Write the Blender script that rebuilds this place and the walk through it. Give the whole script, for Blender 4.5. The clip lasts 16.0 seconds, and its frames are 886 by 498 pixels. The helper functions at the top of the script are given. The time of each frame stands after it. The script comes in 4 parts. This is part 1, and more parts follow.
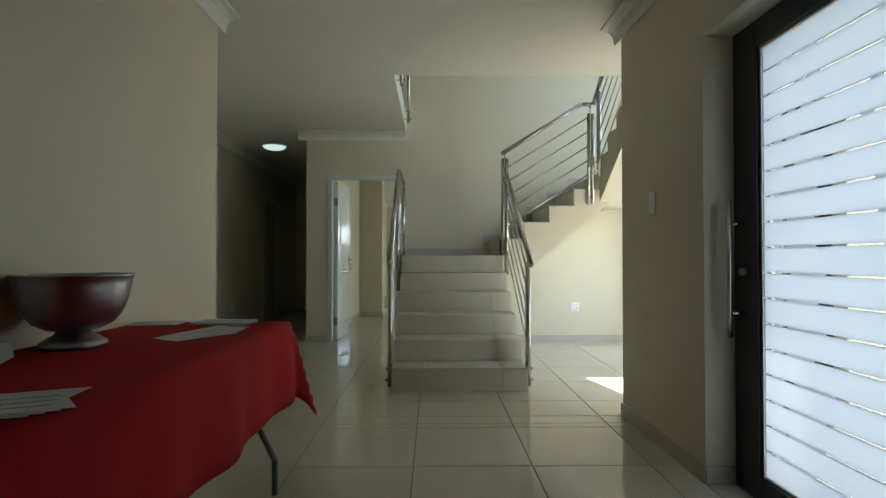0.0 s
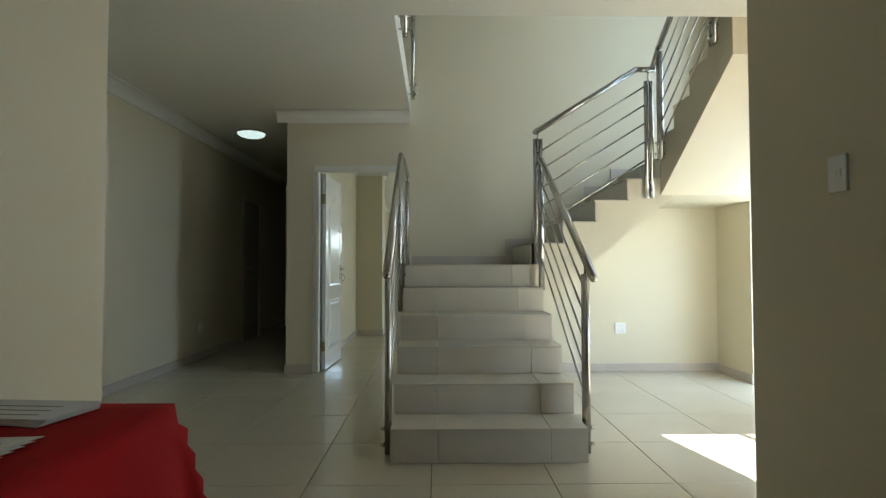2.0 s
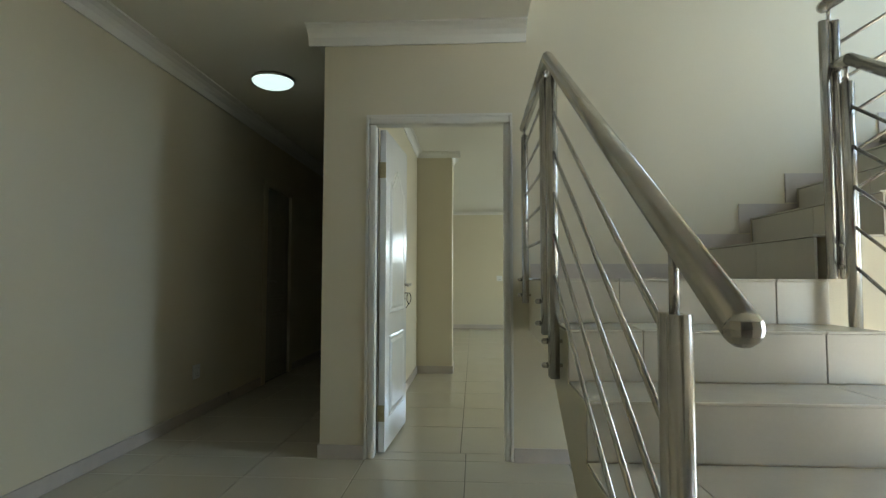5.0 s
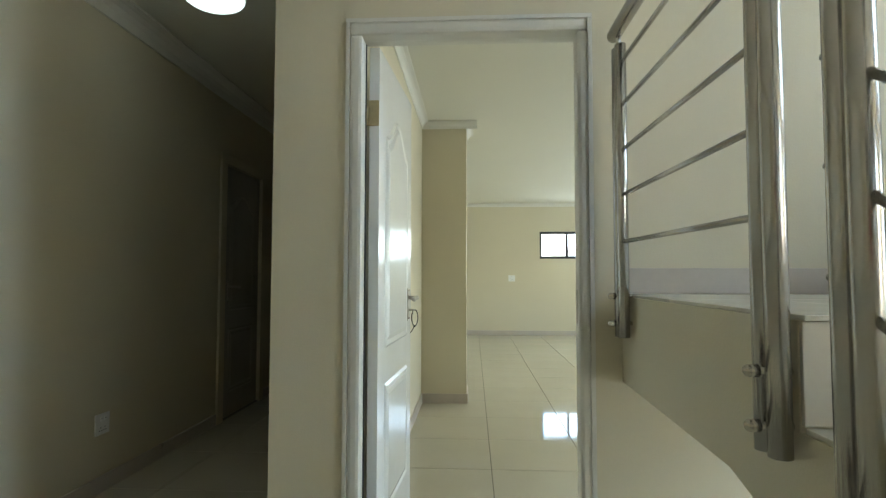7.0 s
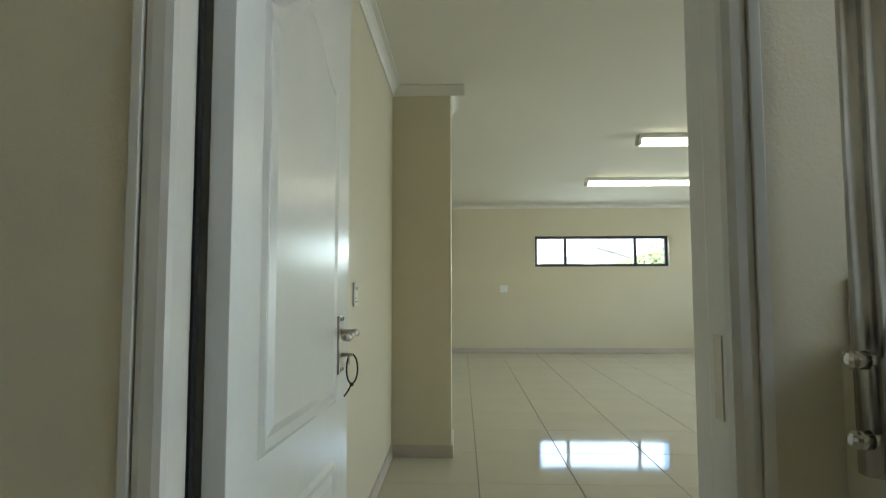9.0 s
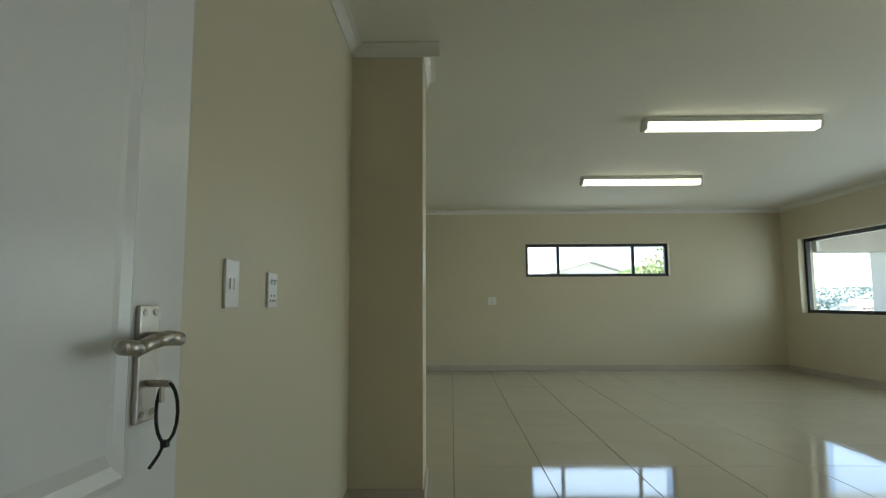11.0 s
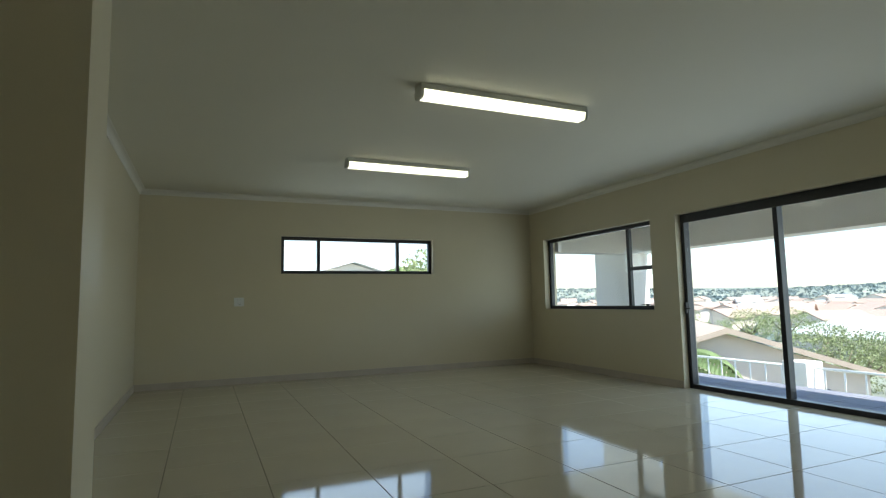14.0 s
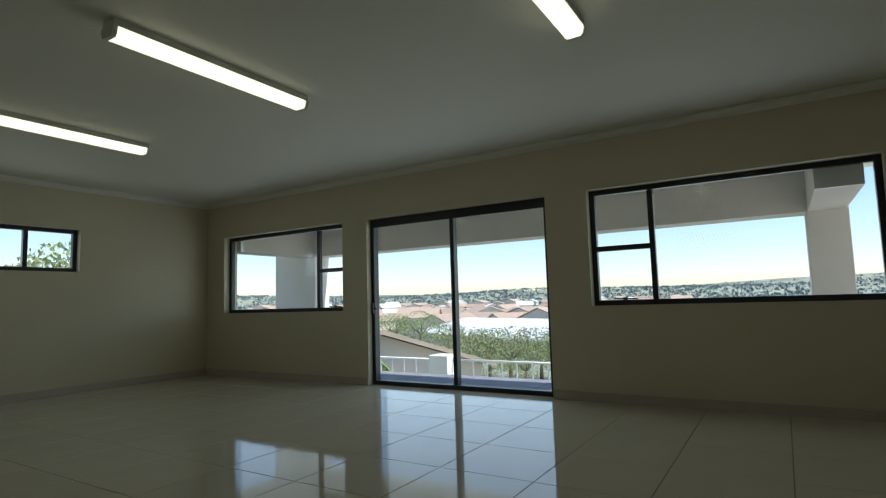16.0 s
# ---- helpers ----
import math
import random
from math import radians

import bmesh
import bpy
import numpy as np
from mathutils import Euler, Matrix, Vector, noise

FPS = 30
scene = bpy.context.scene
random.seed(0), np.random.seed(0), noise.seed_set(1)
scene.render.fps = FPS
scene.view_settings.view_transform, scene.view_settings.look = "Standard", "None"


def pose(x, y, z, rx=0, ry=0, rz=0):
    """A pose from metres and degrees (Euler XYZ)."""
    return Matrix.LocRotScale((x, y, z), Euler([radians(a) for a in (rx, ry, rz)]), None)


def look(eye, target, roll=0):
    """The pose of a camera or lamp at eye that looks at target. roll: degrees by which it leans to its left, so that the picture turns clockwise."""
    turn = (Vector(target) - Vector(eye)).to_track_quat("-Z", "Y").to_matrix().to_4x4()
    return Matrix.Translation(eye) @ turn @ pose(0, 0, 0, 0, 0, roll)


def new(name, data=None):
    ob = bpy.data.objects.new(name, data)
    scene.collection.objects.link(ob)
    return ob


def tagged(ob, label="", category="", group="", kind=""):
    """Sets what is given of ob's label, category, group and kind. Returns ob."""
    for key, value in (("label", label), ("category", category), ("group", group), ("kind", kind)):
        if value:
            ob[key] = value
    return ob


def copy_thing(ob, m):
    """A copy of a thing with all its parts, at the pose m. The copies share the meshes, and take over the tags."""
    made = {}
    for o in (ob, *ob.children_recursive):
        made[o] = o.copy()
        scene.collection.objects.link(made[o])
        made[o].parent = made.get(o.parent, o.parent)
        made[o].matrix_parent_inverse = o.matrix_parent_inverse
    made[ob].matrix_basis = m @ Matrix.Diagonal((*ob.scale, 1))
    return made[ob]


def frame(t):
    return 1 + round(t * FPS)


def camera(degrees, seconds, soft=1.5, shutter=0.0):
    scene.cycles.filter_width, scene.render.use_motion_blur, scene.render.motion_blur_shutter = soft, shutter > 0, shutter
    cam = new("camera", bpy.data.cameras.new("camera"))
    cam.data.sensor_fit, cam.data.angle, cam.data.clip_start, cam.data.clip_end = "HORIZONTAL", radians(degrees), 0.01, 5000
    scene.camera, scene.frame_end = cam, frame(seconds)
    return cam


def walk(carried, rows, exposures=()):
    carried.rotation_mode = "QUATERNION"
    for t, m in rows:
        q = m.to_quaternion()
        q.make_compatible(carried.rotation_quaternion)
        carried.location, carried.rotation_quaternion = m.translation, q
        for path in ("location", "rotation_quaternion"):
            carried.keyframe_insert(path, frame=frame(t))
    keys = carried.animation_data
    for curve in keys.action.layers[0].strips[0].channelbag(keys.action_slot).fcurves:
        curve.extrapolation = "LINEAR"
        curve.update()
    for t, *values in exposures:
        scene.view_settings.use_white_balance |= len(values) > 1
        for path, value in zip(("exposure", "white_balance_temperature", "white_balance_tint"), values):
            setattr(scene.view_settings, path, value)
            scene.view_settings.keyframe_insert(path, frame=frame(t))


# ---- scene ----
cam = camera(78.0, 16.0, soft=1.3)
PATH = [
    (0, (0.632, 0.175, 1.064), (0.671, 2.174, 1.096), 0.0),
    (0.5, (0.621, 0.49, 1.038), (0.656, 2.489, 1.077), -0.0),
    (1, (0.585, 0.817, 1.07), (0.62, 2.816, 1.11), -0.1),
    (1.5, (0.582, 1.172, 1.079), (0.619, 3.17, 1.132), -0.1),
    (2, (0.557, 1.522, 1.074), (0.585, 3.521, 1.138), -0.1),
    (2.5, (0.485, 1.885, 1.066), (0.518, 3.883, 1.145), -0.1),
    (3, (0.452, 2.28, 1.062), (0.477, 4.278, 1.152), -0.1),
    (3.5, (0.352, 2.684, 1.062), (0.345, 4.682, 1.160), 0.0),
    (4, (0.265, 3.07, 1.082), (0.222, 5.067, 1.177), 0.0),
    (4.5, (0.138, 3.451, 1.085), (0.044, 5.446, 1.188), 0.1),
    (5, (-0.023, 3.786, 1.088), (-0.136, 5.78, 1.197), 0.1),
    (7.5, (-0.240, 5.474, 1.168), (-0.346, 7.469, 1.264), 0.1),
    (8, (-0.264, 5.785, 1.176), (-0.354, 7.781, 1.283), 0.0),
    (8.5, (-0.253, 6.066, 1.172), (-0.325, 8.062, 1.290), -0.1),
    (9, (-0.210, 6.350, 1.172), (-0.275, 8.345, 1.303), -0.1),
    (11.5, (-0.110, 7.205, 1.072), (-0.106, 9.195, 1.270), -0.4),
    (12, (-0.088, 7.315, 1.064), (0.063, 9.298, 1.263), -0.5),
    (12.5, (-0.025, 7.465, 1.066), (0.276, 9.432, 1.267), -0.6),
    (13, (0.045, 7.66, 1.066), (0.470, 9.604, 1.263), -0.7),
    (13.5, (0.060, 7.864, 1.066), (0.658, 9.762, 1.261), -1.0),
    (14, (0.100, 7.994, 1.050), (0.898, 9.818, 1.242), -1.1),
    (14.5, (0.099, 8.064, 1.015), (1.114, 9.776, 1.211), -1.2),
    (15, (0.075, 8.180, 0.998), (1.310, 9.740, 1.195), -1.4),
    (15.5, (0.010, 8.320, 0.998), (1.512, 9.628, 1.186), -1.6),
    (16, (-0.035, 8.444, 0.990), (1.659, 9.489, 1.179), -1.7),
]
EXPOSURES = [(0, 2.24), (1.5, 2.5), (2.2, 2.3), (3, 2.0), (3.5, 1.95), (4.5, 2.4), (5, 2.65), (7.5, 3.3), (8.2, 3.08), (9, 2.7), (11.5, 1.85), (12.5, 1.8), (14.5, 1.0), (16, 0.5)]
walk(cam, [(t, look(eye, target, roll)) for t, eye, target, roll in PATH], EXPOSURES)

# ---- sky, sun and exposure ----
world = bpy.data.worlds.new("sky")
scene.world = world
world.use_nodes = True
sky = world.node_tree.nodes.new("ShaderNodeTexSky")
sky.sky_type = "NISHITA"
sky.sun_disc = False
sky.dust_density, sky.ozone_density = 0.3, 2.0
sky.sun_elevation, sky.sun_rotation = radians(57), radians(168)
world.node_tree.links.new(sky.outputs[0], world.node_tree.nodes["Background"].inputs[0])
world.node_tree.nodes["Background"].inputs[1].default_value = 0.15
sun = new("sun", bpy.data.lights.new("sun", "SUN"))
sun.data.energy, sun.data.angle, sun.data.color = 5.0, radians(0.53), (1.0, 0.96, 0.88)
sun.matrix_world = look((2.42, -3.9, 7.5), (2.2, -2.9, 5.98))


def window_light(x, y, z, wide, high, towards, watts, color=(0.80, 0.93, 1.0)):
    lamp = bpy.data.lights.new("window_light", "AREA")
    lamp.shape, lamp.size, lamp.size_y, lamp.energy, lamp.color = "RECTANGLE", wide, high, watts, color
    ob = new("window_light", lamp)
    ob.matrix_world = look((x, y, z), (x + towards[0], y + towards[1], z + towards[2]))
    return ob


window_light(5.50, 11.64, 1.05, 2.2, 1.9, (-1, 0, 0), 7)
window_light(5.50, 14.35, 1.46, 2.3, 1.0, (-1, 0, 0), 2.6)
window_light(5.50, 8.87, 1.46, 2.2, 1.0, (-1, 0, 0), 3)
window_light(2.235, 16.14, 1.75, 2.1, 0.45, (0, -1, 0), 2)
window_light(3.69, 6.02, 2.3, 0.9, 4.2, (-1, 0, 0), 13.5, (0.66, 0.84, 1.0))
window_light(2.72, 3.60, 1.05, 1.0, 1.9, (0, 1, 0), 2.6, (1.0, 0.97, 0.9))
window_light(2.24, 2.05, 1.05, 1.2, 1.9, (-1, 0, 0), 5)

# ---- materials ----


def material(name, color, rough=0.6, metal=0.0, vary=0.08, scale=3.0, fine=120.0, bump=0.02, spec=0.5, per_object=0.0, coat=0.0):
    m = bpy.data.materials.new(name)
    m.use_nodes = True
    nt = m.node_tree
    n, l = nt.nodes, nt.links
    b = n["Principled BSDF"]
    tc = n.new("ShaderNodeTexCoord")
    big = n.new("ShaderNodeTexNoise")
    big.inputs["Scale"].default_value, big.inputs["Detail"].default_value = scale, 6
    small = n.new("ShaderNodeTexNoise")
    small.inputs["Scale"].default_value, small.inputs["Detail"].default_value = fine, 3
    l.new(tc.outputs["Object"], big.inputs["Vector"])
    l.new(tc.outputs["Object"], small.inputs["Vector"])
    add = n.new("ShaderNodeMath")
    add.operation = "MULTIPLY_ADD"
    add.inputs[1].default_value = 0.35
    l.new(small.outputs["Fac"], add.inputs[0])
    l.new(big.outputs["Fac"], add.inputs[2])
    last = add.outputs[0]
    if per_object:
        info = n.new("ShaderNodeObjectInfo")
        more = n.new("ShaderNodeMath")
        more.operation = "MULTIPLY_ADD"
        more.inputs[1].default_value = per_object
        l.new(info.outputs["Random"], more.inputs[0])
        l.new(last, more.inputs[2])
        last = more.outputs[0]
    ramp = n.new("ShaderNodeMapRange")
    ramp.inputs["From Min"].default_value, ramp.inputs["From Max"].default_value = 0.35, 1.0 + per_object
    ramp.inputs["To Min"].default_value, ramp.inputs["To Max"].default_value = 1 - vary, 1 + vary
    l.new(last, ramp.inputs["Value"])
    mix = n.new("ShaderNodeVectorMath")
    mix.operation = "SCALE"
    mix.inputs[0].default_value = color
    l.new(ramp.outputs[0], mix.inputs["Scale"])
    l.new(mix.outputs[0], b.inputs["Base Color"])
    rr = n.new("ShaderNodeMapRange")
    rr.inputs["To Min"].default_value, rr.inputs["To Max"].default_value = max(0.02, rough * 0.8), min(1, rough * 1.2)
    l.new(big.outputs["Fac"], rr.inputs["Value"])
    l.new(rr.outputs[0], b.inputs["Roughness"])
    b.inputs["Metallic"].default_value = metal
    b.inputs["Specular IOR Level"].default_value = spec
    b.inputs["Coat Weight"].default_value = coat
    if bump:
        bp = n.new("ShaderNodeBump")
        bp.inputs["Strength"].default_value, bp.inputs["Distance"].default_value = 0.3, bump
        l.new(small.outputs["Fac"], bp.inputs["Height"])
        l.new(bp.outputs[0], b.inputs["Normal"])
    return m


def glass_material(name, tint=(0.93, 0.96, 0.97)):
    m = bpy.data.materials.new(name)
    m.use_nodes = True
    n, l = m.node_tree.nodes, m.node_tree.links
    out = n["Material Output"]
    n.remove(n["Principled BSDF"])
    clear = n.new("ShaderNodeBsdfTransparent")
    clear.inputs[0].default_value = (*tint, 1)
    gloss = n.new("ShaderNodeBsdfGlossy")
    gloss.inputs["Roughness"].default_value = 0.01
    facing = n.new("ShaderNodeLayerWeight")
    facing.inputs["Blend"].default_value = 0.5
    steep = n.new("ShaderNodeMath")
    steep.operation = "POWER"
    steep.inputs[1].default_value = 5.0
    l.new(facing.outputs["Facing"], steep.inputs[0])
    shine = n.new("ShaderNodeMath")
    shine.operation = "MULTIPLY_ADD"
    shine.inputs[1].default_value, shine.inputs[2].default_value = 0.8, 0.035
    l.new(steep.outputs[0], shine.inputs[0])
    mix = n.new("ShaderNodeMixShader")
    l.new(shine.outputs[0], mix.inputs[0])
    l.new(clear.outputs[0], mix.inputs[1])
    l.new(gloss.outputs[0], mix.inputs[2])
    l.new(mix.outputs[0], out.inputs[0])
    return m


def frosted_material(name):
    m = bpy.data.materials.new(name)
    m.use_nodes = True
    n, l = m.node_tree.nodes, m.node_tree.links
    out = n["Material Output"]
    n.remove(n["Principled BSDF"])
    a = n.new("ShaderNodeBsdfTranslucent")
    a.inputs[0].default_value = (0.37, 0.385, 0.40, 1)
    noise_tex = n.new("ShaderNodeTexNoise")
    noise_tex.inputs["Scale"].default_value = 2.0
    ramp = n.new("ShaderNodeMapRange")
    ramp.inputs["To Min"].default_value, ramp.inputs["To Max"].default_value = 0.3, 0.5
    l.new(noise_tex.outputs["Fac"], ramp.inputs["Value"])
    g = n.new("ShaderNodeBsdfGlossy")
    l.new(ramp.outputs[0], g.inputs["Roughness"])
    mix = n.new("ShaderNodeMixShader")
    mix.inputs[0].default_value = 0.06
    l.new(a.outputs[0], mix.inputs[1])
    l.new(g.outputs[0], mix.inputs[2])
    l.new(mix.outputs[0], out.inputs[0])
    return m


def glow_material(name, color, strength):
    m = bpy.data.materials.new(name)
    m.use_nodes = True
    b = m.node_tree.nodes["Principled BSDF"]
    b.inputs["Base Color"].default_value = (0.85, 0.85, 0.82, 1)
    b.inputs["Emission Color"].default_value = (*color, 1)
    b.inputs["Emission Strength"].default_value = strength
    return m


PAINT = material("wall_paint", (0.645, 0.582, 0.432), 0.5, vary=0.04, scale=0.9, fine=180, bump=0.002)
CEIL = material("ceiling_paint", (0.745, 0.72, 0.63), 0.7, vary=0.03, scale=0.7, fine=200, bump=0.001)
CORNICE = material("cornice_plaster", (0.76, 0.74, 0.68), 0.6, vary=0.04, scale=4, bump=0.001)
TILE = material("porcelain_tile", (0.57, 0.53, 0.43), 0.055, vary=0.05, scale=2.5, fine=60, bump=0.0, per_object=0.2)
GROUT = material("grout", (0.16, 0.145, 0.12), 0.9, vary=0.2, scale=8)
STEP = material("step_tile", (0.59, 0.55, 0.46), 0.22, vary=0.07, scale=5, fine=90, bump=0.0006, per_object=0.25)
SKIRT = material("skirting_tile", (0.50, 0.44, 0.38), 0.3, vary=0.12, scale=6, fine=40, bump=0.001, per_object=0.2)
WHITE = material("white_gloss_paint", (0.78, 0.79, 0.78), 0.22, vary=0.04, scale=3, fine=60, bump=0.0008)
FRAME = material("door_frame_paint", (0.69, 0.665, 0.60), 0.4, vary=0.05, scale=3, fine=60, bump=0.0008)
ALU = material("dark_aluminium", (0.016, 0.017, 0.022), 0.35, vary=0.15, scale=8, bump=0.0005)
STEEL = material("brushed_steel", (0.55, 0.53, 0.50), 0.24, metal=1.0, vary=0.12, scale=14, fine=300, bump=0.0005)
NICKEL = material("satin_nickel", (0.52, 0.49, 0.44), 0.33, metal=1.0, vary=0.1, scale=30, bump=0.0)
BRASS = material("hinge_brass", (0.42, 0.36, 0.22), 0.35, metal=1.0, vary=0.2, scale=30)
PLASTIC = material("white_plastic", (0.80, 0.80, 0.78), 0.35, vary=0.03, scale=20, bump=0.0)
DARK = material("dark_gap", (0.02, 0.02, 0.02), 0.7, vary=0.1)
CLOTH = material("red_cloth", (0.40, 0.008, 0.010), 0.85, vary=0.12, scale=3, fine=500, bump=0.003, spec=0.2)
PEWTER = material("pewter", (0.46, 0.46, 0.47), 0.36, metal=1.0, vary=0.2, scale=9, fine=80, bump=0.001)
PAPER = material("white_paper", (0.72, 0.72, 0.72), 0.7, vary=0.05, scale=8, bump=0.0005)
INK = material("grey_print", (0.30, 0.29, 0.30), 0.8, vary=0.1, scale=20)
LEGS = material("grey_leg_paint", (0.10, 0.10, 0.10), 0.4, vary=0.1, scale=20)
TABLE = material("table_plastic", (0.55, 0.55, 0.53), 0.6, vary=0.05)
GLASS = glass_material("window_glass")
FROST = frosted_material("frosted_glass")
STRIP = glass_material("strip_glass", (0.50, 0.53, 0.56))
TUBE = glow_material("lit_diffuser", (1.0, 1.0, 0.74), 0.9)
DOME = glow_material("lit_dome", (0.78, 1.0, 0.97), 0.16)
FIXTURE = material("fixture_white", (0.62, 0.62, 0.56), 0.4, vary=0.04)
RENDER = material("patio_plaster", (0.87, 0.82, 0.76), 0.8, vary=0.06, scale=2, bump=0.002)
PAVER = material("patio_paver", (0.22, 0.22, 0.26), 0.6, vary=0.25, scale=5, fine=40, bump=0.003, per_object=0.3)
HOUSEWALL = material("house_plaster", (0.74, 0.62, 0.54), 0.8, vary=0.06, scale=0.6)
FARWALL = material("far_plaster", (0.78, 0.70, 0.62), 0.8, vary=0.25, scale=0.05, per_object=0.5)
ROOFTILE = material("roof_tile", (0.46, 0.36, 0.29), 0.8, vary=0.15, scale=1.5, fine=20)
FARROOF = material("far_roof", (0.42, 0.31, 0.25), 0.85, vary=0.25, scale=0.05, per_object=0.6)
SHEDROOF = material("shed_roof", (0.72, 0.75, 0.78), 0.5, vary=0.06, scale=0.3)
LEAF = material("leaf", (0.25, 0.29, 0.13), 0.7, vary=0.5, scale=0.9, fine=8, per_object=0.3)
# far foliage: the blue of aerial haze is mixed into the leaf colour
HAZYLEAF = material("hazy_far_leaf", (0.17, 0.22, 0.22), 0.9, vary=0.5, scale=0.05, fine=0.5, bump=0.0)
PALMLEAF = material("palm_leaf", (0.10, 0.15, 0.05), 0.6, vary=0.4, scale=3, fine=12)
BARK = material("bark", (0.13, 0.10, 0.07), 0.9, vary=0.3, scale=8, bump=0.01)
LAND = material("land", (0.25, 0.27, 0.21), 0.95, vary=0.55, scale=0.02, fine=0.25, bump=0.0)
PAVEMENT = material("pale_paving", (0.48, 0.45, 0.40), 0.85, vary=0.12, scale=1.2)

# ---- mesh helpers ----


def box(bm, x0, x1, y0, y1, z0, z1, bevel=0.0):
    v = [bm.verts.new((x, y, z)) for x in (x0, x1) for y in (y0, y1) for z in (z0, z1)]
    f = [bm.faces.new([v[i] for i in q]) for q in ((0, 1, 3, 2), (4, 6, 7, 5), (0, 4, 5, 1), (2, 3, 7, 6), (0, 2, 6, 4), (1, 5, 7, 3))]
    if bevel:
        e = {e for q in f for e in q.edges}
        bmesh.ops.bevel(bm, geom=list(e), offset=bevel, segments=2, affect="EDGES", profile=0.6)
    return bm


def rod(bm, a, b, r, seg=14, r2=None):
    a, b = Vector(a), Vector(b)
    q = (b - a).to_track_quat("Z", "Y")
    rings = []
    for p, rad in ((a, r), (b, r if r2 is None else r2)):
        rings.append([bm.verts.new(p + q @ Vector((rad * math.cos(2 * math.pi * i / seg), rad * math.sin(2 * math.pi * i / seg), 0))) for i in range(seg)])
    for i in range(seg):
        j = (i + 1) % seg
        bm.faces.new((rings[0][i], rings[0][j], rings[1][j], rings[1][i])).smooth = True
    bm.faces.new(rings[0][::-1])
    bm.faces.new(rings[1])
    return bm


def ball(bm, c, r, squash=1.0):
    bmesh.ops.create_uvsphere(bm, u_segments=12, v_segments=8, radius=r, matrix=Matrix.Translation(c) @ Matrix.Diagonal((1, 1, squash, 1)))
    return bm


def lathe(bm, c, profile, seg=48):
    rings = []
    for r, z in profile:
        rings.append([bm.verts.new((c[0] + r * math.cos(2 * math.pi * i / seg), c[1] + r * math.sin(2 * math.pi * i / seg), c[2] + z)) for i in range(seg)])
    for p, q in zip(rings, rings[1:]):
        for i in range(seg):
            j = (i + 1) % seg
            bm.faces.new((p[i], p[j], q[j], q[i])).smooth = True
    return bm


def prism(bm, outline, axis, lo, hi):
    """A flat outline drawn in the two other axes, pushed along axis from lo to hi."""
    def at(p, w):
        return {"x": (w, p[0], p[1]), "y": (p[0], w, p[1]), "z": (p[0], p[1], w)}[axis]
    a = [bm.verts.new(at(p, lo)) for p in outline]
    b = [bm.verts.new(at(p, hi)) for p in outline]
    bm.faces.new(a[::-1])
    bm.faces.new(b)
    for i in range(len(a)):
        j = (i + 1) % len(a)
        bm.faces.new((a[i], a[j], b[j], b[i]))
    return bm


def mesh_of(name, bm, mat):
    bmesh.ops.recalc_face_normals(bm, faces=bm.faces[:])
    me = bpy.data.meshes.new(name)
    bm.to_mesh(me)
    bm.free()
    me.materials.append(mat)
    return me


def part(name, bm, mat, parent=None, label=""):
    ob = new(name, mesh_of(name, bm, mat))
    if parent:
        ob.parent = parent
    if label:
        tagged(ob, label)
    return ob


def thing(name, label, category, group="", kind=""):
    return tagged(new(name), label, category, group, kind)


def structure(name, bm, mat, label, category):
    return tagged(part(name, bm, mat), label, category, "", "structure")


def B():
    return bmesh.new()


# ---- levels and plan ----
YD, YR, RISE = 7.12, 7.27, 0.18
CEILING, UPPER, TOP = 2.66, 2.88, 5.3
XL, XN, XP, XR = -2.2, -0.75, 1.92, 3.45
YN, YP = 3.70, 3.86
RX0, RX1, RY1, RCEIL = -0.69, 5.22, 15.96, 2.575

# ---- walls ----
b = B()
box(b, XL - 0.2, XN, -1.7, YN, 0, CEILING)
structure("wall_west_near", b, PAINT, "cream painted plaster wall behind the red table", "wall")
b = B()
box(b, XL - 0.2, XL, YN, 9.36, 0, CEILING)
box(b, XL - 0.2, XL, 10.16, 11.75, 0, CEILING)
box(b, XL - 0.2, XL, 9.36, 10.16, 2.05, CEILING)
# unseen backing behind the closed door, added to keep daylight from leaking in
box(b, XL - 0.3, XL - 0.2, 9.16, 10.36, 0, CEILING)
structure("wall_passage_west", b, PAINT, "cream painted plaster wall of the dim passage", "wall")
b = B()
box(b, XL, -0.96, 11.6, 11.75, 0, CEILING)
structure("wall_passage_end", b, PAINT, "plain plaster wall at the passage end", "wall")
b = B()
box(b, -0.96, -0.676, YD, YR, 0, TOP)
box(b, 0.2, 5.45, YD, YR, 0, TOP)
box(b, -0.676, 0.2, YD, YR, 2.10, TOP)
box(b, XL - 0.2, -0.96, YD, YR, UPPER, TOP)
structure("wall_north_hall", b, PAINT, "tall cream plaster wall with a doorway beside the staircase", "wall")
b = B()
box(b, -0.96, RX0, YR, RY1 + 0.2, 0, CEILING)
structure("wall_west_room", b, PAINT, "cream painted plaster wall with switch plates", "wall")
b = B()
box(b, RX0, -0.28, 10.155, 10.55, 0, RCEIL)
structure("wall_pier_room", b, PAINT, "cream plastered pier standing out from the wall", "wall")
b = B()
box(b, RX0, 1.09, RY1, RY1 + 0.2, 0, CEILING)
box(b, 3.41, 5.45, RY1, RY1 + 0.2, 0, CEILING)
box(b, 1.09, 3.41, RY1, RY1 + 0.2, 0, 1.487)
box(b, 1.09, 3.41, RY1, RY1 + 0.2, 2.025, CEILING)
structure("wall_north_room", b, PAINT, "cream plaster wall with a long high window", "wall")
b = B()
